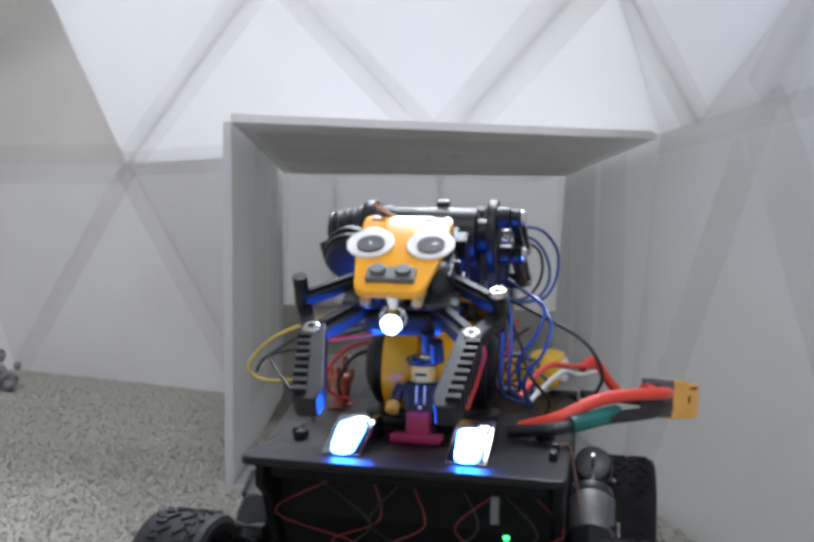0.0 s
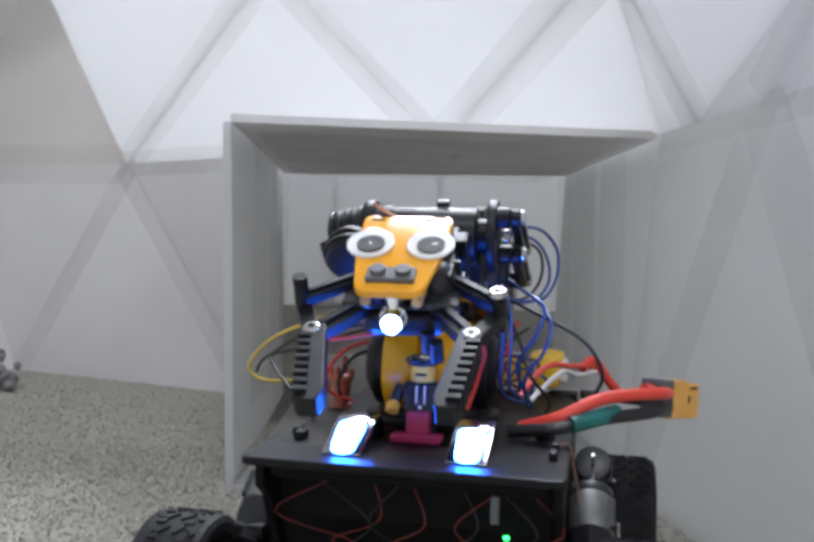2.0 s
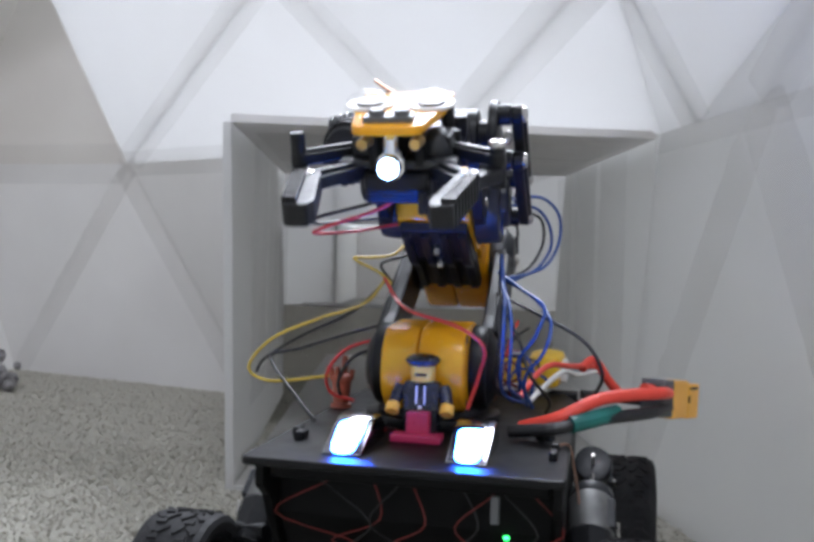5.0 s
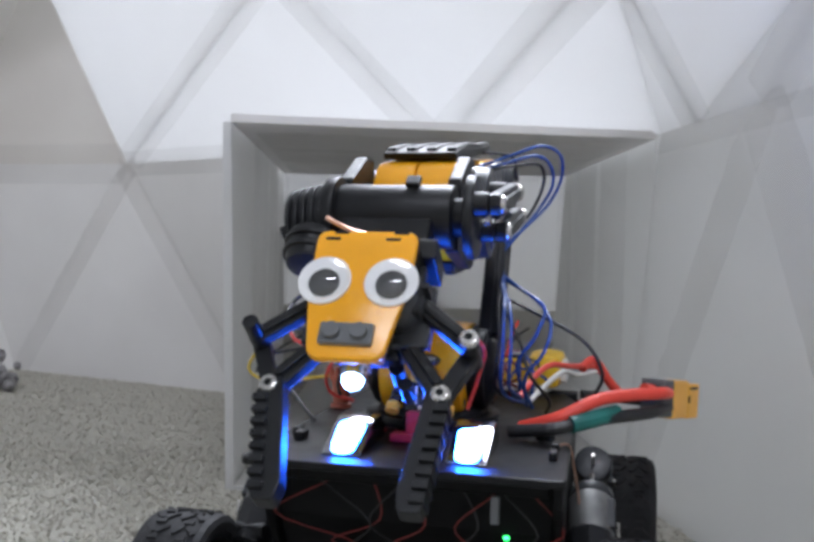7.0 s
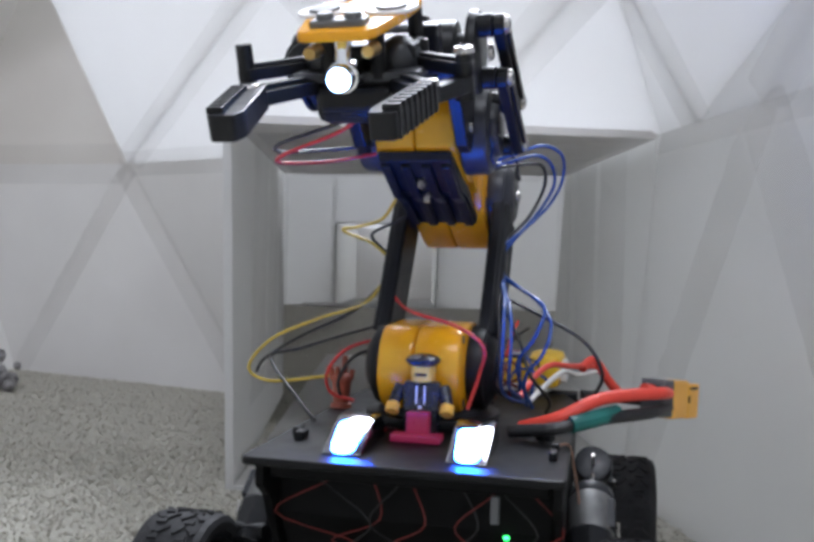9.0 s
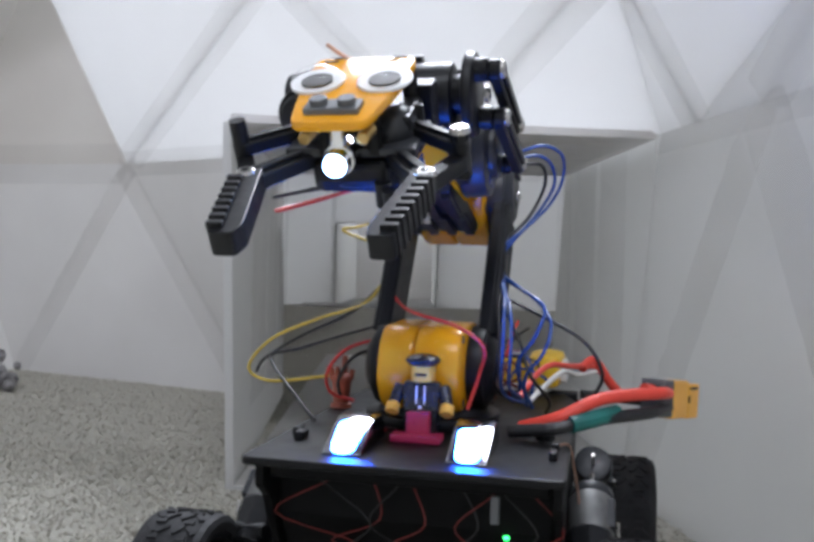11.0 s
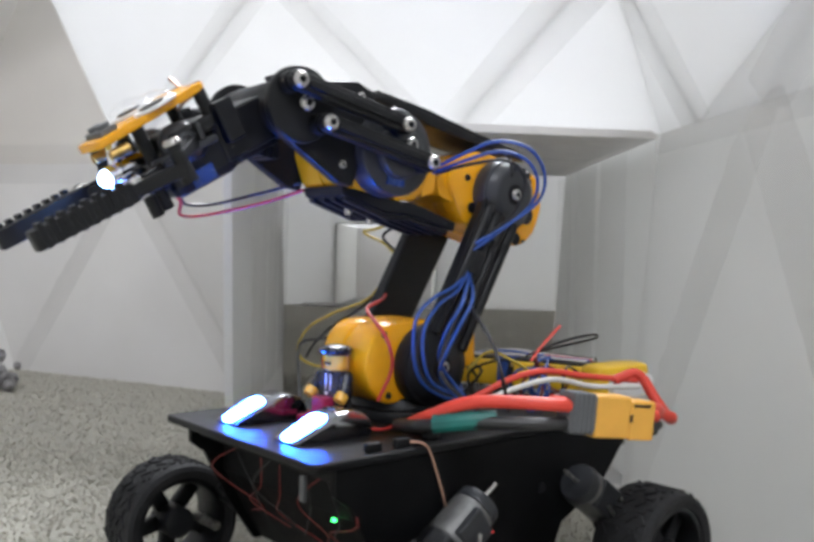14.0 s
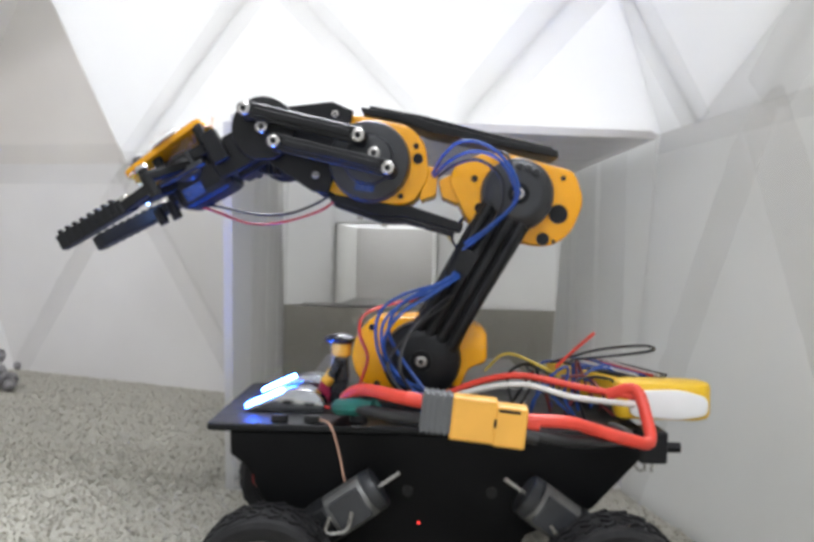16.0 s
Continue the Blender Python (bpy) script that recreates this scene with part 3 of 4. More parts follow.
def headlight(y):
    h = new("headlight")
    h.parent = rover
    h["label"] = "chromed headlight lit bright bluish white"
    ORIGIN[h.name] = (0, 0, 0)
    prof = rounded([(-84, 87.6), (-61, 98), (-53, 98.8), (-46, 95), (-44, 87.6)], 4)
    part("housing", prism(prof, y - 7.4, y + 7.4, 2.4), SMOKED, h, "chrome housing", smooth=True)
    a, b = Vector((-82.5, 0, 88.6)), Vector((-62, 0, 97.9))
    lens = rounded([(0.5, -4.2), (19.5, -5.4), (19.5, 5.4), (0.5, 4.2)], 3.8)
    u = (b - a).normalized()
    n = Vector((-u.z, 0, u.x))
    front = [(a + u * p + Vector((0, y + q, 0)) + n * 0.8) * MM for p, q in lens]
    back = [(a + u * p + Vector((0, y + q, 0)) - n * 1.2) * MM for p, q in lens]
    part("lens", loft(front, back, 0.0005), HEAD, h, "glowing lens")
    part("wire", tube([(-45, y - 3, 90), (-40, y - 6, 89), (-34, y - 4, 88.4), (-28, y, 88.2)], 0.6), W_RED, h)


headlight(-3.5)
headlight(42.5)


# ---- the arm: built in its last pose, turned by its keys ----
turret = pivot("turret", 0, 87.4, "yellow shoulder gearbox on its turntable")
upper = pivot("upper_arm", *SH)
fore = pivot("forearm", *EL)
grip = None


def turret_parts():
    part("turntable", join(rod((0, 30, 87.4), (0, 30, 92), 30, None, 40, 0.8), rod((0, 30, 92), (0, 30, 97), 25, 22, 40, 0.8)), BLACK, turret, smooth=True)
    case = rounded([(-34, 111), (-31.5, 123), (-24, 130.6), (6, 131.8), (21, 128.5), (31, 127), (31.4, 110), (23, 108), (18, 96.5), (-23, 94.8), (-31, 102)], 5)
    c = part("gearbox_case", prism(case, 12.5, 32, 1.8), YELLOW, turret, "yellow gearbox case", smooth=True)
    part("gearbox_case", prism(case, 32.3, 47.5, 1.8), YELLOW, turret, "yellow gearbox case", smooth=True)
    for x, z in ((-21, 99), (15, 98), (-24, 126)):
        part("case_hole", rod((x, 12.6, z), (x, 12.1, z), 1.6, None, 12), BLACK, c)


def mirror(y):
    return 2 * MIDY - y


def upper_parts():
    d = (Vector(EL) - Vector(SH)).normalized()
    n = Vector((-d.y, d.x))
    for k in (0, 1):
        f = (lambda y: y) if k == 0 else mirror
        outline = [tuple(Vector(SH) + d * a + n * b) for a, b in ((6, 13), (24, 11.5), (76, 12.5), (84, 13.5), (84, -13.5), (76, -12.5), (24, -11.5), (6, -13))]
        beam = part("beam", prism(outline, f(4), f(10), 1.2), BLACK, upper, "black ribbed arm beam")
        for b in (-8.7, -2.9, 2.9, 8.7):
            p, q = Vector(SH) + d * 12 + n * b, Vector(SH) + d * 79 + n * b
            part("rib", rod((p.x, f(3.9), p.y), (q.x, f(3.9), q.y), 2.7, None, 16, 0.9), BLACK, upper, smooth=True)
        part("shoulder_disc", join(rod((SH[0], f(12.6), SH[1]), (SH[0], f(5), SH[1]), 19, 18.2, 40, 1.4), rod((SH[0], f(5.2), SH[1]), (SH[0], f(1), SH[1]), 17.5, 11, 40, 1.4)), BLACK, upper, smooth=True)
        part("elbow_disc", join(rod((EL[0], f(12.6), EL[1]), (EL[0], f(4.4), EL[1]), 17.3, 16.8, 40, 1.4), rod((EL[0], f(4.6), EL[1]), (EL[0], f(0.6), EL[1]), 16, 11, 40, 1.2)), GREY, upper, "dark grey elbow cover", smooth=True)
        for p in (SH, EL):
            part("screw_recess", rod((p[0], f(1.5), p[1]), (p[0], f(0.55), p[1]), 5.2, 5.0, 24), DECK, upper)
            part("screw", screw(p[0], f(0.4), p[1], 3.0, -1 if k == 0 else 1), [STEEL, DECK], upper)
    for a in (70, 88, 52):
        x, z = EL[0] + 12.5 * math.cos(radians(a)), EL[1] + 12.5 * math.sin(radians(a))
        part("stud", rod((x, 1.6, z), (x, -0.4, z), 1.9, 1.5, 12), GREY, upper)


turret_parts()
upper_parts()


def forearm_parts():
    m3 = rounded([(10.6, 196.6), (14, 205.4), (30, 211.4), (39, 210.2), (70.8, 202.5), (75.4, 188), (69.6, 173), (60, 166.2), (48.6, 167.7), (21, 177)], 5)
    c = part("elbow_case", prism(m3, 12.5, 31, 1.6), YELLOW, fore, "yellow elbow gearbox case", smooth=True)
    part("elbow_case", prism(m3, 31.3, 47.5, 1.6), YELLOW, fore, smooth=True)
    for x, z, r in ((65, 199, 1.2), (56, 170, 3.1), (61, 169, 1.0), (23, 198, 1.6), (26, 184, 2.6), (63, 182, 4.6)):
        part("case_hole", rod((x, 12.7, z), (x, 12.0, z), r, None, 16), BLACK, c)
    m2 = rounded([(-36, 228), (-8.7, 223), (-0.6, 214.7), (1.8, 198.7), (-5.4, 186.2), (-14, 184.7), (-46.3, 189.7), (-52, 205), (-48, 222)], 4)
    c = part("wrist_case", prism(m2, 13.5, 30, 1.6), YELLOW, fore, "yellow wrist gearbox case", smooth=True)
    part("wrist_case", prism(m2, 30.3, 46.5, 1.6), YELLOW, fore, smooth=True)
    part("case_tab", prism(rounded([(0, 204), (6, 203), (5, 190), (-3, 187)], 1.5), 15, 45, 1), YELLOW, fore)
    part("case_tab", prism(rounded([(12, 200), (6, 197), (8, 189), (16, 186)], 1.5), 15, 45, 1), YELLOW, fore)
    for x, z, r in ((-5, 213, 1.4), (-4, 207, 2.6), (-12, 189, 1.3), (-30, 189, 1.2)):
        part("case_hole", rod((x, 13.7, z), (x, 13.1, z), r, None, 16), BLACK, c)
    low = [(-47, 190), (-45.7, 186), (-21, 179), (-10, 179.4), (17.4, 172.4), (18.6, 176.5), (-7.7, 184.9), (-14, 184.6)]
    top = [(-32.4, 231.5), (-31, 228), (-8.7, 224), (0.5, 220), (63, 208.8), (62.6, 212.6), (33, 217.6), (-0.9, 225.5), (-8, 228.5)]
    part("lower_plate", prism(low, 15, 45, 0.6), BLACK, fore, "black ribbed brace plate")
    part("upper_plate", prism(top, 15, 45, 0.6), BLACK, fore)
    for y in (17.5, 25.8, 34.2, 42.5):
        part("plate_rib", join(prism([(-44, 186), (-20, 178.8), (-10, 179), (14, 172.8), (13.5, 170.5), (-10, 176.5), (-21, 176.2), (-44, 183.6)], y - 2, y + 2, 0.5)), BLACK, fore)
        part("plate_rib", prism([(-28, 230), (-1, 225.4), (34, 217.2), (60, 212.5), (60, 214), (34, 219.4), (-1, 227.8), (-28, 232.4)], y - 2, y + 2, 0.5), BLACK, fore)
    # two screws on the underside plate
    for x, z in ((-32, 181.2), (-20, 177.8)):
        part("screw", join(rod((x, 30, z + 1), (x - 0.6, 30, z - 3.2), 2.0, 1.5, 14)), STEEL, fore)
    brk = [(-65.7, 229.9), (-44.8, 232.6), (-34.8, 228.6), (-37, 220), (-45.4, 207.4), (-42.8, 200), (-46.3, 188.9), (-53.7, 190), (-68.8, 199.5), (-80, 207)]
    for k in (0, 1):
        f = (lambda y: y) if k == 0 else mirror
        s = -1 if k == 0 else 1
        part("wrist_bracket", prism(brk, f(7), f(12), 0.7), BLACK, fore)
        for x, z in ((-51.9, 197.7), (-43.3, 226.5)):
            part("screw", screw(x, f(7), z, 1.9, s), [STEEL, DECK], fore)
    part("hub_disc", join(rod((-26.6, 13, 204.6), (-26.6, 2, 204.6), 19.4, 18.6, 48, 1.2), rod((-26.6, 2.2, 204.6), (-26.6, -1.5, 204.6), 12, 11, 40, 0.8)), GREY, fore, "dark grey wrist drive disc", smooth=True)
    part("hub_disc", join(rod((-26.6, 47, 204.6), (-26.6, 57, 204.6), 18, 17, 48, 1.2)), GREY, fore, smooth=True)
    part("blue_sticker", prism([(-33, 190.5), (-24, 189.8), (-23.5, 199), (-32, 199.5)], 1.2, 1.9), B_STICK, fore)
    part("wrist_disc", join(rod((WR[0], 3.5, WR[1]), (WR[0], -0.2, WR[1]), 15.2, 14.8, 44, 0.8), rod((WR[0], 10, WR[1]), (WR[0], 1, WR[1]), 7, 7, 30, 0.6)), BLACK, fore, smooth=True)
    part("wrist_disc", rod((WR[0], 50, WR[1]), (WR[0], 55, WR[1]), 14.5, 14, 44, 1.2), BLACK, fore, smooth=True)
    part("wrist_barrel", rod((WR[0], 8, WR[1]), (WR[0], 50, WR[1]), 11.5, None, 40, 1), BLACK, fore, smooth=True)
    part("barrel_rib", prism([(-79, 232), (-74, 233.5), (-72, 231), (-78, 230)], 20, 25, 0.4), BLACK, fore)
    cr = Vector((-6.9, 7.2))
    for sg in (1, -1):
        p, q = Vector(WR) + cr * sg, Vector(HUB) + cr * sg
        part("link_bar", bar(p, q, 7.6, -9.6, -5.2, 0.8), BLACK, fore, "black linkage bar")
        part("link_bar", bar(p + (q - p) * 0.1, p + (q - p) * 0.9, 3.4, -11, -9.4, 0.5), BLACK, fore)
        for c in (p, q):
            part("spacer", rod((c.x, -5, c.y), (c.x, 2, c.y), 4.2), BLACK, fore)
            part("screw", screw(c.x, -9.4, c.y, 3.5), [STEEL, DECK], fore)
    for c in (WR, HUB):
        part("screw", screw(c[0], -3, c[1], 3.4), [STEEL, DECK], fore)
    # ribbed motor housing on the far side
    rib = rod((WR[0], 52, WR[1] - 2), (WR[0], 67, WR[1] - 5), 13.5, 12.5, 32, 1.5)
    part("motor_housing", rib, BLACK, fore, "black ribbed motor housing", smooth=True)
    for i in range(5):
        y = 53 + i * 3.0
        part("housing_ring", rod((WR[0], y, WR[1] - 2.6 - i * 0.7), (WR[0], y + 1.8, WR[1] - 2.9 - i * 0.7), 14.8, None, 32, 0.5), BLACK, fore, smooth=True)
    part("motor_end", rod((WR[0] - 11, 57, WR[1] - 5), (WR[0] - 22, 57, WR[1] - 12), 10, 8.5, 28, 1.2), BLACK, fore, smooth=True)
    for k in range(2):
        a, b = 13 + k * 4, 15 + k * 4
        part("housing_ring", rod((WR[0] - a, 57, WR[1] - 6 - (a - 12) * 0.61), (WR[0] - b, 57, WR[1] - 6 - (b - 12) * 0.61), 10.8 - k * 0.4, None, 28, 0.4), BLACK, fore, smooth=True)
    part("housing_tab", join(rod((WR[0], 67, WR[1] - 6), (WR[0] - 2, 73, WR[1] - 8), 5, 4, 12)), BLACK, fore)
    # gear teeth under the wrist
    for i in range(5):
        a = radians(232 + i * 11)
        x, z = WR[0] + 17 * math.cos(a), WR[1] + 17 * math.sin(a)
        part("gear_tooth", box((x, 28, z), (5, 14, 2.2), 0.3, Matrix.Rotation(-a, 4, "Y")), BLACK, fore)


forearm_parts()

GU, GV = Vector((-0.866, -0.5)), Vector((-0.5, 0.866))


def g(u, v):
    """A point of the gripper: u along it from the wrist, v towards its face."""
    return Vector(WR) + GU * u + GV * v


def g3(u, v, y):
    p = g(u, v)
    return (p.x, y, p.y)


def gblock(u0, u1, v0, v1, y0, y1, w=0.8):
    return prism([tuple(g(u0, v0)), tuple(g(u1, v0)), tuple(g(u1, v1)), tuple(g(u0, v1))], y0, y1, w)


def gplate(outline, v0, v1, w=0.4):
    """A plate that lies across the gripper: outline in u and y, between two heights; each height is (at u = 0, slope)."""
    up = [Vector(g3(u, v1[0] + v1[1] * u, y)) * MM for u, y in outline]
    dn = [Vector(g3(u, v0[0] + v0[1] * u, y)) * MM for u, y in outline]
    return loft(up, dn, w * MM)


def gbar(p, q, wide, v0, v1, w=0.5):
    """A link between two points in u and y, between the heights v0 and v1."""
    p, q = Vector(p), Vector(q)
    d = (q - p).normalized()
    n = Vector((-d.y, d.x)) * wide / 2
    pts = []
    for c, s in ((q, 1), (p, -1)):
        for j in range(6):
            a = math.pi * j / 5
            pts.append(tuple(c + s * (n * math.cos(a) + d * wide / 2 * math.sin(a))))
    return gplate(pts, (v0, 0), (v1, 0), w)


def gscrew(u, v, y):
    """A steel screw that faces the way the gripper's face does, with a dark hexagonal socket."""
    socket = rod(g3(u, v + 1.9, y), g3(u, v + 2.15, y), 1.35, None, 6)
    for f in socket.faces:
        f.material_index = 1
    part("screw", join(rod(g3(u, v, y), g3(u, v + 2, y), 3.5, 2.8, 20, 0.5), socket), [STEEL, DECK], fore)


def gripper_parts():
    part("gripper_neck", join(gblock(8, 32, -9, 9, 14, 46, 1.2), gblock(4, 24, -12, 4, 20, 40, 1)), BLACK, fore)
    part("gripper_body", join(gblock(26, 56, -13, 5, 15, 45, 4.0), gblock(50, 60, -8, 0, 18, 42, 2)), BLACK, fore, "black gripper gearbox")
    part("gripper_body", join(gblock(30, 50, 5, 11, 12, 48, 1.5), gblock(22, 30, -2, 14, 9, 16, 0.8), gblock(22, 30, -2, 14, 44, 51, 0.8)), BLACK, fore)
    for y in (18, 42):
        part("gear_cover", ball(g3(44, 5, y), 9.5, 1, 0.75, 0.85), GREY, fore, "rounded dark grey gear cover", smooth=True)
        part("cover_flange", gblock(34, 58, 1, 4, y - 9, y + 9, 0.8), GREY, fore)
        part("cover_rib", join(gblock(38, 40, 4, 11, y - 8, y + 8, 0.4)), GREY, fore)
    for u, y in ((30, 16), (30, 44), (56, 22), (56, 38)):
        part("mask_post", rod(g3(u, 2, y), g3(u, 23 - 0.09 * u, y), 2.6, None, 12), BLACK, fore)
    for y in (21, 39):
        part("brass_screw", rod(g3(62, 12, y), g3(70, 12, y), 2.3, 1.9, 14, 0.4), BRASS, fore)
    part("gear_disc", rod(g3(47, -10, 30), g3(47, -3, 30), 10.5, 12, 36, 1.2), BLACK, fore, smooth=True)
    part("blue_sticker", gblock(40, 50, -11, -5, 11.2, 11.9, 0), B_STICK, fore)
    part("coil", tube([g3(36, 16, 26), g3(34, 18, 22), g3(30, 19, 20), g3(27, 20, 26), g3(26, 22, 36), g3(25, 27, 44)], 0.7), COPPER, fore)
    # the yellow face plate
    out = rounded([(27, 13.2), (27, 46.8), (48, 46), (73, 41.5), (73, 18.5), (48, 14)], 4)
    base, slope = 22.4, -0.095
    mask = part("face_plate", gplate(out, (base, slope), (base + 3.2, slope), 0.7), YELLOW, fore, "yellow plastic face plate with stick-on eyes", smooth=True)
    h = lambda u, k: base + 3.2 + slope * u + k
    for y in (20, 40):
        for du in (-1.2, 1.2):
            part("vent_slot", gplate([(29 + du - 0.5, y - 2.4 + du), (29 + du + 0.5, y - 2.4 + du), (29 + du + 0.5, y + 2.4 + du), (29 + du - 0.5, y + 2.4 + du)], (base + 3.1, slope), (base + 3.35, slope), 0), BLACK, mask)
    for y in (19.2, 40.8):
        ring = [(46.5 + 8.6 * math.cos(a), y + 8.6 * math.sin(a)) for a in [2 * math.pi * i / 28 for i in range(28)]]
        eye = part("eye", gplate(ring, (base + 3.1, slope), (base + 4.2, slope), 0.3), WHITE, fore, "plastic googly eye")
        ring = [(48 + 5.0 * math.cos(a), y - 0.4 + 5.0 * math.sin(a)) for a in [2 * math.pi * i / 24 for i in range(24)]]
        part("pupil", gplate(ring, (base + 4.3, slope), (base + 5.0, slope), 0.2), BLACK, eye)
        dome = ball((0, 0, 0), 8.4, 1, 1, 0.55, 28)
        ang = math.atan2(0.5, 0.866)
        bmesh.ops.transform(dome, matrix=Matrix.Translation(Vector(g3(46.5, h(46.5, 1.2), y)) * MM) @ Matrix.Rotation(-radians(30 - 5.4), 4, "Y"), verts=dome.verts)
        part("eye_dome", dome, SHELL, eye, "clear plastic dome", smooth=True)
    nose = part("nose_brick", gplate(rounded([(62, 21.6), (62, 38.4), (69, 38.4), (69, 21.6)], 0.8), (base + 3.1, slope), (base + 5.2, slope), 0.4), STUD, fore, "grey plastic brick")
    for y in (25.7, 34.3):
        ring = [(65.4 + 2.6 * math.cos(a), y + 2.7 * math.sin(a)) for a in [2 * math.pi * i / 18 for i in range(18)]]
        part("stud", gplate(ring, (base + 5.1, slope), (base + 7.0, slope), 0.3), STUD, nose)
    # the lamp at the mouth
    lamp = part("mouth_lamp", join(rod(g3(56, 4.5, 30), g3(71.5, 4.5, 30), 4.2, None, 24, 0.4), rod(g3(66, 4.5, 30), g3(68, 4.5, 30), 4.9, None, 24, 0.3)), CHROME, fore, "chromed lamp lit white", smooth=True)
    part("bulb", join(ball(g3(71.4, 4.5, 30), 3.5)), LED, lamp, "glowing bulb", smooth=True)
    part("lamp_top", rod(g3(64, 15, 30), g3(66.5, 7, 30), 2.6, 2.6, 16), CHROME, fore, smooth=True)
    # linkages and fingers
    for s in (-1, 1):
        Y = lambda d: MIDY + s * d
        k = 6.5 if s > 0 else 2.0          # how far the fingertip is drawn in
        part("finger_link", join(gbar((50, Y(10)), (74, Y(27.5)), 6.5, -2.5, 2.0), gbar((52, Y(12)), (69, Y(25.5)), 3, 1.8, 3.4)), BLACK, fore, "black finger linkage")
        part("finger_link", join(gbar((42, Y(16)), (58, Y(35)), 6, 2.6, 6.6), gbar((44, Y(18)), (56, Y(33)), 2.4, 6.4, 7.8)), BLACK, fore)
        part("finger_link", gbar((58, Y(35)), (74, Y(27.5)), 5.5, -2.6, 2.4), BLACK, fore)
        part("link_post", rod(g3(58, -5, Y(35)), g3(58, 14 if s > 0 else 9, Y(35)), 3.0, 2.6, 14), BLACK, fore)
        gscrew(74, 2.4, Y(27.5))
        if s < 0:
            gscrew(58, 9, Y(35))
        part("finger", join(gplate(rounded([(70, Y(23.5)), (76, Y(31)), (112, Y(29.5 - k)), (112, Y(22.5 - k)), (106, Y(21.5 - k))], 1.6), (-3.6, 0), (3.6, 0), 0.9)), BLACK, fore, "black toothed gripper finger")
        for i in range(8):
            u = 78.5 + i * 4.1
            yo = 30.8 - (u - 76) * (1.5 + k) / 36
            part("finger_tooth", gplate([(u, Y(yo - 4.2)), (u + 2.1, Y(yo - 4.2)), (u + 2.1, Y(yo + 0.5)), (u, Y(yo + 0.5))], (-3.8, 0), (5.2, 0), 0.25), BLACK, fore)
        part("finger_pad", gplate([(80, Y(22.9 - k * 0.15)), (88, Y(22.6 - k * 0.4)), (88, Y(22 - k * 0.4)), (80, Y(22.3 - k * 0.15))], (-2, 0), (2, 0), 0.1), B_STICK, fore, "blue pad")
    part("pin", join(rod(g3(60, -14, 20), g3(60, -6, 20), 2.6), rod(g3(66, -14, 16), g3(66, -6, 16), 2.4)), BLACK, fore)
    # lamp leads
    part("lead", tube([g3(54, -8, 28), g3(46, -17, 40), (-96, 64, 176), (-80, 72, 177), (-58, 62, 183), (-46, 46, 189)], 0.75), W_RED, fore)
    part("lead", tube([g3(53, -8, 26), g3(44, -15, 42), (-92, 68, 181), (-76, 74, 182), (-60, 64, 187), (-48, 46, 192)], 0.75), W_BLACK, fore)


gripper_parts()


plug = new("power_plug")
plug.parent = rover
plug["label"] = "amber power plug on thick red and black cables"
plug.matrix_local = pose(0.016, -0.079, 0.1, 0, 5, -6)
ORIGIN["power_plug"] = (0.015, -0.073, 0.1)


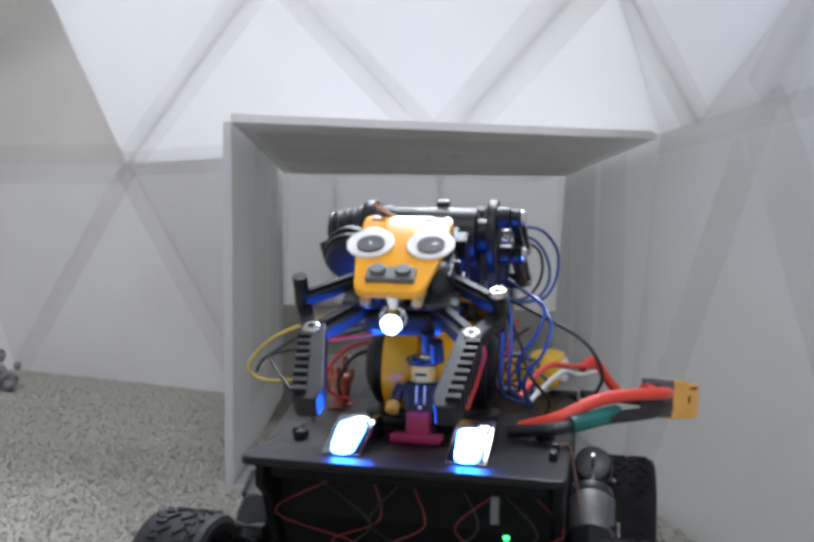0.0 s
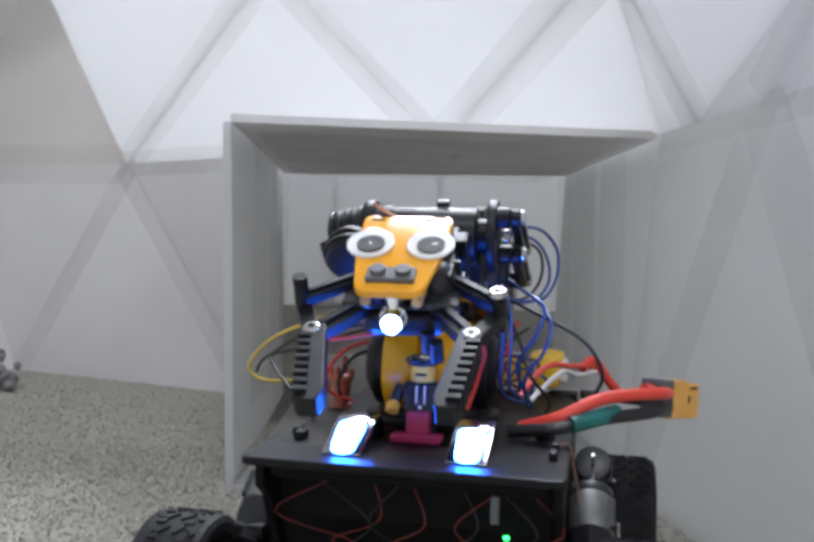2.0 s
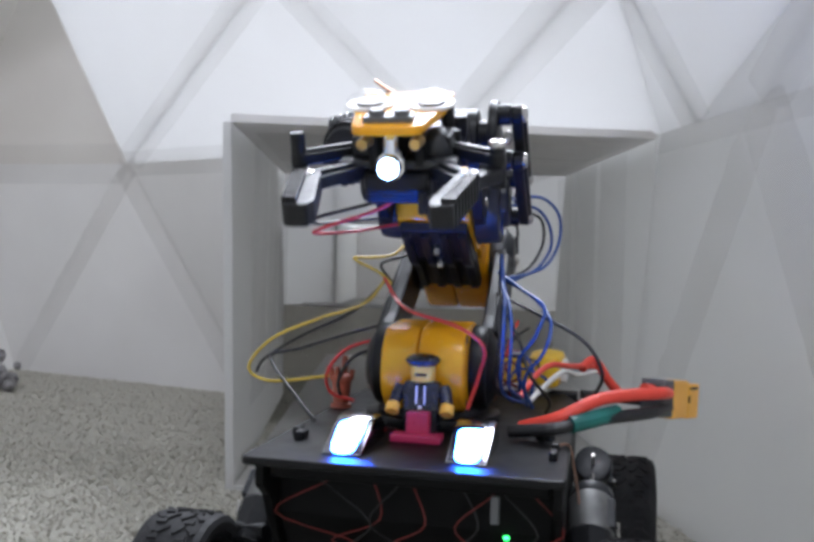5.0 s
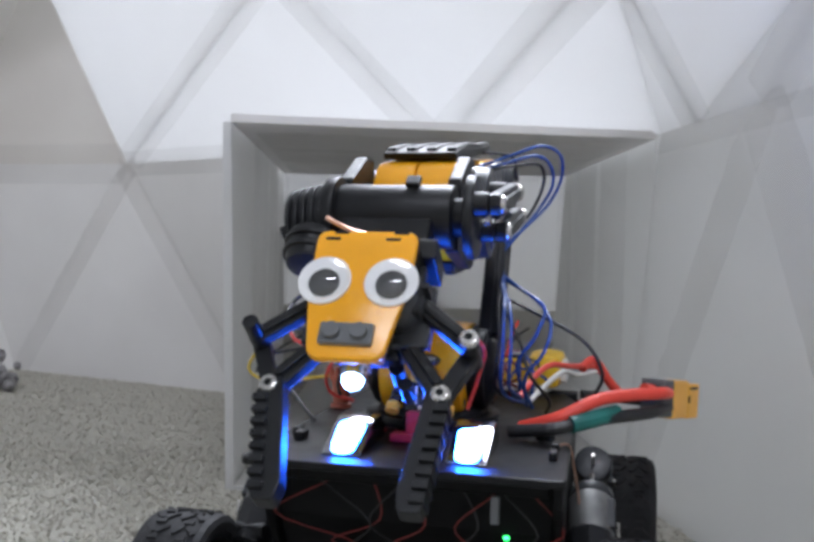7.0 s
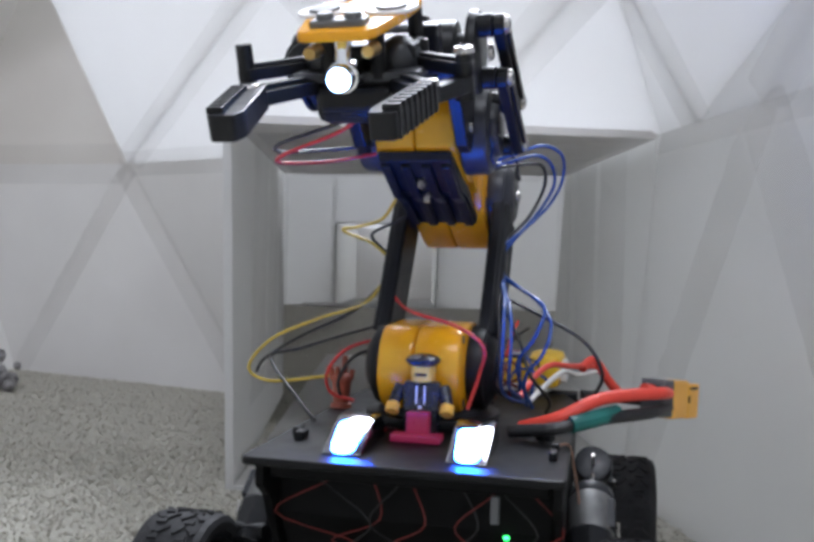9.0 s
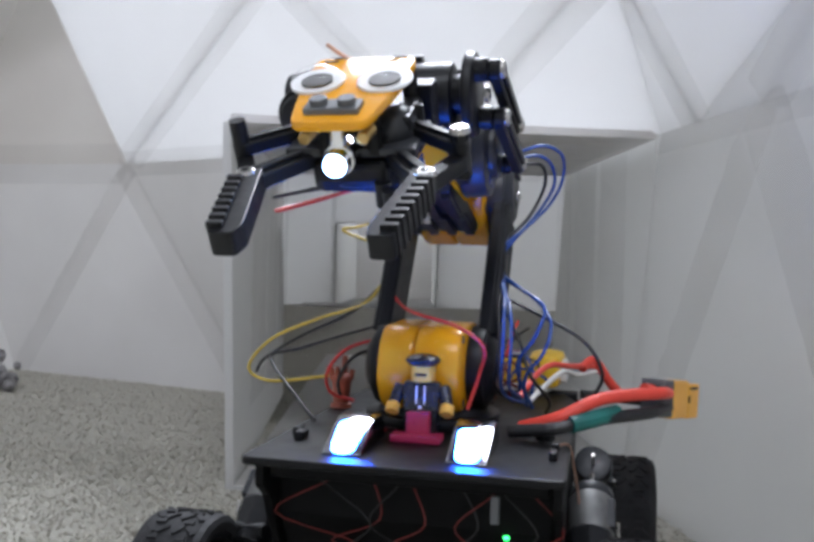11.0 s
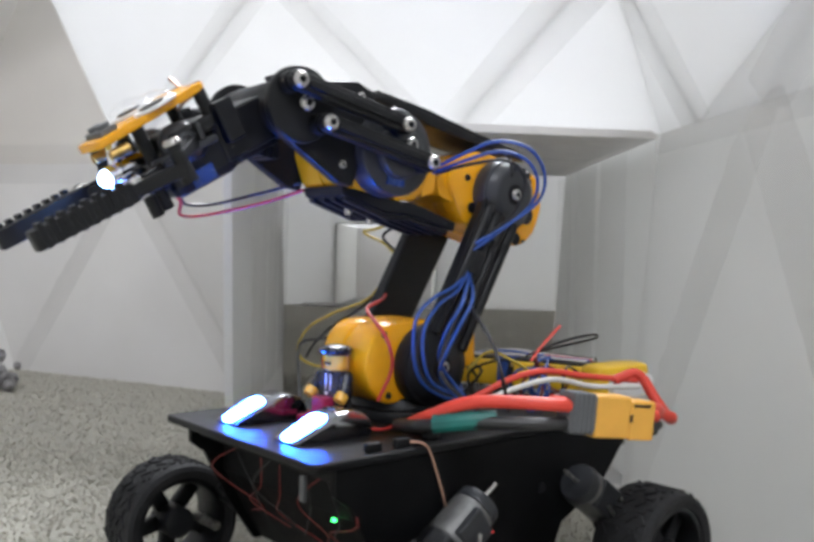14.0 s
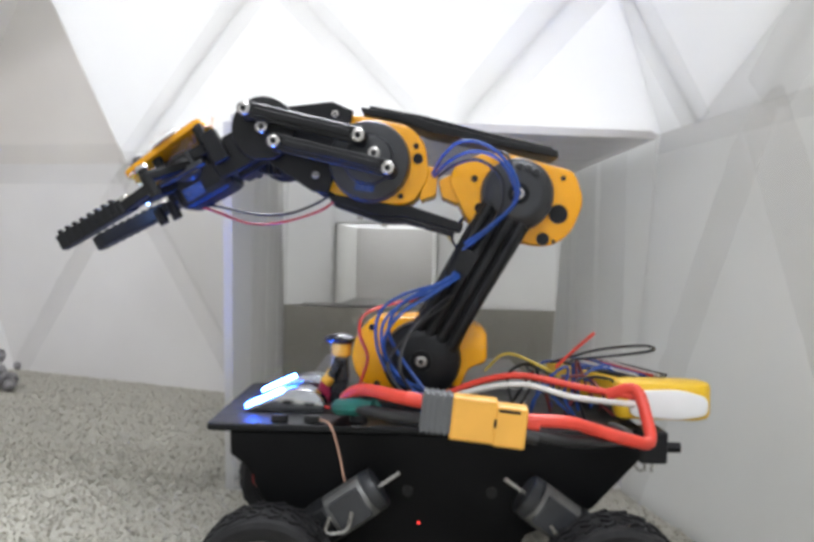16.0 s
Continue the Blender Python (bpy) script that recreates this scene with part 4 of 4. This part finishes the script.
def cables():
    for pts, m, host in (
            ([(3, 10, 200), (8, -8, 207), (16, -20, 212), (28, -28, 209), (38, -28, 199), (41, -22, 187), (30, -12, 175), (19, -4, 167)], W_BLUE, upper),
            ([(3, 12, 198), (10, -6, 204), (20, -17, 208), (31, -23, 205), (38, -24, 196), (40, -18, 185), (29, -10, 173), (18, -4, 164)], W_BLUE, upper),
            ([(3, 18, 196), (8, 4, 200), (14, -10, 203), (24, -19, 204), (34, -20, 196), (34, -14, 182), (24, -5, 170)], W_BLACK, upper),
            ([(30, 14, 211), (34, -2, 210), (38, -6, 207), (40, -6, 199)], W_BLACK, upper),
            ([(17, -3, 160), (8, -5, 149), (-9, -8, 143), (-20, -9, 135), (-22, -9, 122), (-17, -8, 108), (-6, -10, 100), (12, -16, 95)], W_BLUE, rover),
            ([(19, -3, 162), (8, -6, 147), (-8, -10, 140), (-18, -12, 131), (-19, -12, 119), (-12, -11, 106), (4, -14, 99), (24, -16, 93)], W_BLUE, rover),
            ([(18, -3, 158), (6, -4, 146), (-6, -5, 138), (-16, -7, 128), (-17, -6, 116), (-10, -5, 105), (2, -12, 97)], W_BLACK, rover),
            ([(17, -3, 152), (2, -20, 143), (-12, -28, 134), (-18, -26, 122), (-14, -18, 110), (0, -18, 96)], W_BLUE, rover),
            ([(18, -2, 154), (4, -14, 147), (-10, -25, 140), (-16, -22, 128), (-10, -14, 114), (6, -20, 94)], W_BLUE, rover),
            ([(14, -2, 144), (2, -22, 136), (-8, -42, 126), (-10, -50, 112), (0, -44, 98)], W_BLACK, rover),
            ([(12, -4, 140), (-6, -14, 126), (-16, -20, 112), (-8, -28, 100), (8, -26, 92)], W_BLACK, rover),
            ([(12, 61, 150), (6, 66, 138), (2, 84, 130), (0, 102, 120), (2, 114, 106), (8, 106, 99), (14, 84, 101), (18, 70, 104)], W_YELLOW, rover),
            ([(12, 62, 148), (8, 72, 134), (6, 92, 122), (8, 108, 110), (6, 112, 103)], W_BLACK, rover),
            ([(10, 62, 128), (6, 72, 124), (2, 92, 116), (-6, 100, 112), (-18, 82, 96), (-24, 72, 88)], W_BLACK, rover),
            ([(12, 62, 150), (4, 50, 140), (-16, 34, 136), (-28, 10, 132), (-30, -2, 124), (-26, 0, 112), (-30, 4, 98)], W_RED, rover),
            ([(4, 62, 122), (-8, 70, 118), (-12, 74, 108), (-8, 70, 98), (-4, 60, 94)], W_RED, rover),
            ([(4, 62, 118), (-4, 68, 114), (-8, 70, 104), (-6, 66, 96)], W_BLACK, rover),
            ([(24, 61, 188), (18, 66, 178), (14, 76, 174), (12, 84, 172), (16, 70, 166), (18, 61, 158)], W_YELLOW, upper),
            ([(20, 50, 182), (16, 60, 176), (14, 70, 170), (18, 64, 162), (18, 61, 154)], W_BLACK, upper)):
        # the beams stand a little inside the line that the wires were laid along
        if host is upper:
            pts = [(x, y + (6 if y < 45 else -5), z) for x, y, z in pts]
        elif pts[0][1] > 55:
            pts = [(x, y - 11 * max(0, 1 - i / 3), z) for i, (x, y, z) in enumerate(pts)]
        part("wire", tube(pts, 0.8), m, host)
    # clips that hold the wires to the beams
    part("wire_clip", box((20, 3, 158), (8, 4, 12), 0.8, Matrix.Rotation(radians(28), 4, "Y")), BLACK, upper)
    part("wire_clip", box((20, 57, 158), (8, 4, 12), 0.8, Matrix.Rotation(radians(28), 4, "Y")), BLACK, upper)
    # loose board wires on the deck behind the arm
    rng = random.Random(3)
    for i in range(12):
        x, y = rng.uniform(34, 80), rng.uniform(-18, 50)
        m = (W_BLACK, W_BLUE, W_BLUE, W_BLACK, W_BLUE, W_DIM)[i % 6]
        pts = [(x, y, 88), (x + rng.uniform(-8, 8), y + rng.uniform(-12, 12), 98 + rng.uniform(0, 8)), (x + rng.uniform(6, 20), y + rng.uniform(-15, 15), 103 + rng.uniform(0, 9)),
               (x + rng.uniform(12, 26), y + rng.uniform(-12, 12), 97), (x + rng.uniform(16, 30), y + rng.uniform(-8, 8), 89)]
        part("wire", tube(pts, 0.7, 6, 5), m, rover)
    part("wire", tube([(60, 0, 112), (80, -6, 119), (100, -10, 122), (106, -8, 120), (96, -2, 117), (70, 4, 113)], 0.7), W_BLACK, rover)
    part("wire", tube([(62, -2, 110), (70, -3, 118), (79, -6, 127)], 0.8), SILICONE, rover)
    part("wire", tube([(30, 10, 106), (40, 6, 115), (55, 4, 110), (66, 2, 104)], 0.7), W_YELLOW, rover)
    # power lead with its yellow plug, hanging over the near edge
    lead = new("power_lead")
    lead.parent = rover
    ORIGIN[lead.name] = (0, 0, 0)
    part("plug_boot", box((3, -73, 101), (12, 10, 15), 1.2), STUD, plug, "grey plug boot")
    for i in range(5):
        part("boot_rib", box((-2 + i * 2.2, -73, 101), (1.1, 10.8, 15.8), 0.3), STUD, plug)
    part("plug_shell", join(box((17, -73, 100), (17, 10, 16.5), 1.0), box((31, -73, 99), (12, 10.5, 15.5), 0.8)), AMBER, plug, "amber nylon plug shell")
    part("plug_slot", join(box((25.2, -78.4, 100), (1, 0.5, 3), 0), box((30, -78.4, 105), (8, 0.5, 1), 0)), BLACK, plug)
    part("cable_stub", join(rod((-2, -73, 104), (-9, -72, 104.5), 2.6, None, 14)), SILICONE, plug)
    part("cable_stub", join(rod((36, -73, 101), (42, -73, 100.5), 2.5, None, 14)), SILICONE, plug)
    part("cable_stub", join(rod((36, -73, 96), (42, -73, 95), 2.4, None, 14)), W_BLACK, plug)
    part("red_cable", tube([(6, -78, 104), (-10, -72, 106), (-26, -50, 105), (-34, -34, 98), (-30, -18, 92)], 2.6, 12), SILICONE, lead, "thick red silicone cable")
    part("black_cable", tube([(6, -78, 98), (-12, -69, 98), (-29, -48, 97), (-38, -32, 94), (-34, -14, 91)], 2.6, 12), W_BLACK, lead)
    part("teal_tape", tube([(-20, -56, 98.5), (-29, -48, 97.5), (-36, -38, 95.5)], 3.6, 10), TEAL, lead, "teal insulating tape")
    part("red_cable", tube([(22, -79, 100), (38, -81, 100), (54, -79, 99), (66, -72, 95), (80, -70, 91), (90, -62, 88.5), (91, -54, 96), (88, -46, 107), (78, -40, 104)], 2.5, 12), SILICONE, lead, "thick red silicone cable")
    part("red_cable", tube([(88, -46, 104), (66, -34, 106), (44, -26, 109), (28, -20, 106), (10, -14, 98)], 1.5, 10), SILICONE, lead)
    part("white_cable", tube([(88, -47, 101), (64, -38, 102), (44, -32, 106), (26, -26, 103), (8, -18, 96)], 1.3, 10), W_WHITE, lead)
    part("black_cable", tube([(22, -79, 96), (38, -80, 95), (54, -79, 92), (72, -66, 89.5), (84, -54, 88.8), (80, -40, 90)], 2.4, 12), W_BLACK, lead)


cables()


# ---- things that ride on the deck ----
def toy_figure():
    """A small seated block figure, as one plain mesh."""
    parts = []

    def add(bm, i):
        for f in bm.faces:
            f.material_index = i
        parts.append(bm)
    add(box((-60, 21, 89.2), (9, 22, 3.4), 0.6), 2)
    add(box((-57, 21, 94), (6, 10, 12), 0.6), 2)
    add(box((-50, 21, 94), (9, 15, 13), 0.8), 1)
    add(prism([(-55, 99), (-45, 99), (-46, 112), (-53, 112)], 13, 29, 1), 1)
    for s in (-1, 1):
        add(rod((-50, 21 + s * 9.5, 110), (-54, 21 + s * 12, 102), 3.0, 2.6, 12, 0.6), 1)
        add(rod((-54, 21 + s * 12, 102.5), (-57, 21 + s * 12, 99), 3.1, None, 12, 0.6), 0)
    add(rod((-49.5, 21, 112), (-49.5, 21, 120), 5.4, None, 20, 1.0), 0)
    add(ball((-50, 21, 121.5), 8.2, 1.05, 0.95, 0.36), 1)
    add(rod((-49.5, 21, 119.2), (-49.5, 21, 121.5), 6.2, 7.0, 20, 0.4), 1)
    add(box((-54.9, 21, 115.6), (0.8, 5, 1.2), 0.2), 1)
    for s in (-1, 1):
        add(box((-54.2, 21 + s * 1.8, 106), (0.5, 0.7, 9), 0), 3)
    add(rod((-55, 21, 101.5), (-55.6, 21, 101.5), 0.9, None, 10), 3)
    whole = join(*parts)
    base = Vector((-0.055, 0.021, 0.0876))
    bmesh.ops.transform(whole, matrix=Matrix.Translation(base + Vector((0.010, 0, 0))) @ Matrix.Scale(0.92, 4) @ Matrix.Translation(-base), verts=whole.verts)
    return tagged(part("toy_figure", whole, [SKIN, NAVY, PINK, WHITE]), "small plastic block toy figure with cap, seated on the rover deck", "toy")


def toy_claw():
    bm = rod((-34, 62, 87.4), (-34, 62, 90), 6.2, 5.6, 20, 0.5)
    bm = join(bm, rod((-34, 62, 90), (-34, 62, 103), 4.6, 5.6, 16, 1.0), ball((-34, 62, 103), 6.0, 1, 1, 0.8))
    for dx, dy, h, r in ((0, -1.5, 14, 1.9), (-1, 5, 7, 1.7), (1, -5, 6, 1.7), (-4, 1, 8, 1.7)):
        bm = join(bm, rod((-34 + dx, 62 + dy, 103), (-34 + dx * 1.3, 62 + dy * 1.2, 103 + h), r, r * 0.9, 10, 0.4))
    bmesh.ops.transform(bm, matrix=Matrix.Translation((0.014, 0.0715, 0.0874)) @ Matrix.Scale(0.84, 4) @ Matrix.Translation((0.034, -0.062, -0.0874)), verts=bm.verts)
    return tagged(part("toy_hand", bm, RUST), "small red-brown plastic hand standing on the rover deck", "toy")


def meter_pack():
    """A yellow-cased bar with a white-faced head, lying across the rear of the deck."""
    p = tagged(new("battery_pack"), "yellow pack with a white-faced head on the rover's rear deck", "battery pack")
    ORIGIN[p.name] = (0, 0, 0)
    bar_out = rounded([(67, 60), (95, -14), (118, -6), (90, 68)], 3)
    c = part("casing", slab(bar_out, 92, 105.5, 1.2), YPACK, p, "yellow casing", smooth=True)
    part("tray", slab(rounded([(71, 56), (97, -10), (114, -4), (88, 63)], 2), 105.5, 107, 0.3), GREY, c, "dark wiring tray")
    head = rounded([(84, -28), (86, -12), (118, -10), (127, -16), (128, -24), (122, -30)], 6)
    part("head", slab(head, 91, 108, 3.0), YPACK, p, "rounded yellow head", smooth=True)
    face = rounded([(90, 93), (90, 104), (112, 105), (124, 102), (124, 94), (112, 92)], 4)
    part("face", prism(face, -31.6, -27, 0.8), WHITE, p, "white oval face", smooth=True)
    part("strap", slab(rounded([(76, 34), (80, 26), (104, 34), (100, 43)], 1), 91.5, 107.6, 0.6), W_BLUE, p, "blue strap")
    for k, m in enumerate((W_WHITE, W_BLUE, W_RED, W_WHITE, W_BLACK)):
        o = k * 3.6
        part("wire", tube([(74 + o, 52 + o * 0.3, 107.6), (81 + o, 34 + o * 0.3, 109 + k % 2), (90 + o, 14 + o * 0.3, 108.4), (99 + o, -8 + o * 0.3, 107.8)], 0.7, 6, 5), m, p)
    return p


RIDERS = [toy_figure(), toy_claw(), meter_pack()]


# ---- how things move ----
def motions():
    turn = [(0.0, 77.44, 0.0367, 0.3848), (12.2, 77.44, 0.0367, 0.3848), (12.5, 76.78, 0.0361, 0.3831), (13.0, 71.55, 0.0319, 0.3838), (13.5, 54.33, 0.0213, 0.3834),
            (14.0, 40.91, 0.0141, 0.3886), (14.5, 25.87, 0.0113, 0.3958), (15.0, 8.44, 0.0094, 0.4009), (15.5, -0.14, 0.0084, 0.4077), (16.0, 0.0, 0.0085, 0.4070)]
    rows = [(t, pose(x, y, 0, 0, 0, a)) for t, a, x, y in turn]
    walk(rover, rows)
    for thing in RIDERS:
        walk(thing, rows)
    walk(plug, [(t, pose(0.016, -0.079, 0.1, 0, 5, -4 - 0.3 * a)) for t, a, _, _ in turn])
    for w, y in WHEELS:
        base = Matrix.Translation(w.location)
        walk(w, [(t, base @ Matrix.Rotation(radians((a - 77.44) * (y - 23) / 29.4), 4, "Y")) for t, a, _, _ in turn])

    # joint angles in degrees: time, turntable, upper arm, forearm
    joints = [(0, 1.9, 19.1, 166.6), (2.43, 1.9, 19.1, 166.6), (2.65, 1.7, 19.1, 161.9), (2.85, 1.4, 19.1, 157.4), (3.05, 1.1, 19.1, 152.4), (3.25, 0.8, 19.1, 148.6),
              (3.44, 0.6, 19.1, 147.4), (4.2, 0.6, 19.1, 147.4), (4.6, 0.7, 23, 147.8), (5, 1.3, 32, 156), (5.4, 0.5, 43.5, 169), (5.8, -0.3, 54, 180), (6.2, -0.7, 61, 186.4),
              (6.4, -0.7, 61.3, 187.3), (7.5, -0.7, 61.3, 187.3), (7.6, -0.7, 61.3, 186.4), (7.8, -0.9, 61.3, 183.8), (8, -1.1, 61.3, 180), (8.2, -1.3, 61.3, 174.6), (8.4, -1.5, 61.3, 169.2),
              (8.6, -1.7, 61.3, 163.6), (8.8, -1.9, 61.3, 158.9), (9.2, -1.9, 61.3, 158.6), (9.6, -1.9, 61.3, 159.4), (10.2, -2.0, 61.3, 163), (10.8, -1.9, 61.3, 166.5), (11.2, -2.0, 61.3, 166.8), (13.2, -2.0, 61.3, 166.8), (14.2, -2.0, 61.3, 166.8),
              (16, -2.0, 61.3, 166.8)]
    times = sorted({round(0.1 * k, 1) for k in range(161)} | {r[0] for r in joints})

    def at(t):
        for a, b in zip(joints, joints[1:]):
            if t <= b[0]:
                s = (t - a[0]) / (b[0] - a[0])
                return [p + (q - p) * s for p, q in zip(a[1:], b[1:])]
        return joints[-1][1:]
    keep = [t for i, t in enumerate(times) if i in (0, len(times) - 1) or at(times[i - 1]) != at(t) or at(times[i + 1]) != at(t)]
    ry = lambda a: Matrix.Rotation(radians(a), 4, "Y")
    L1 = 0.0899
    rows_t, rows_u, rows_f = [], [], []
    for t in keep:
        psi, t1, t2 = at(t)
        base = Matrix.Translation((0, ARMY * MM, 0)) @ Matrix.Rotation(radians(psi), 4, "Z")
        rows_t.append((t, base @ Matrix.Translation((0, 0, 0.0874))))
        rows_u.append((t, base @ Matrix.Translation((0, 0, SH[1] * MM)) @ ry(-(t1 - 61.35))))
        e = (L1 * math.cos(radians(t1)), 0, SH[1] * MM + L1 * math.sin(radians(t1)))
        rows_f.append((t, base @ Matrix.Translation(e) @ ry(-(t2 - 166.76))))
    walk(turret, rows_t)
    walk(upper, rows_u)
    walk(fore, rows_f)


motions()
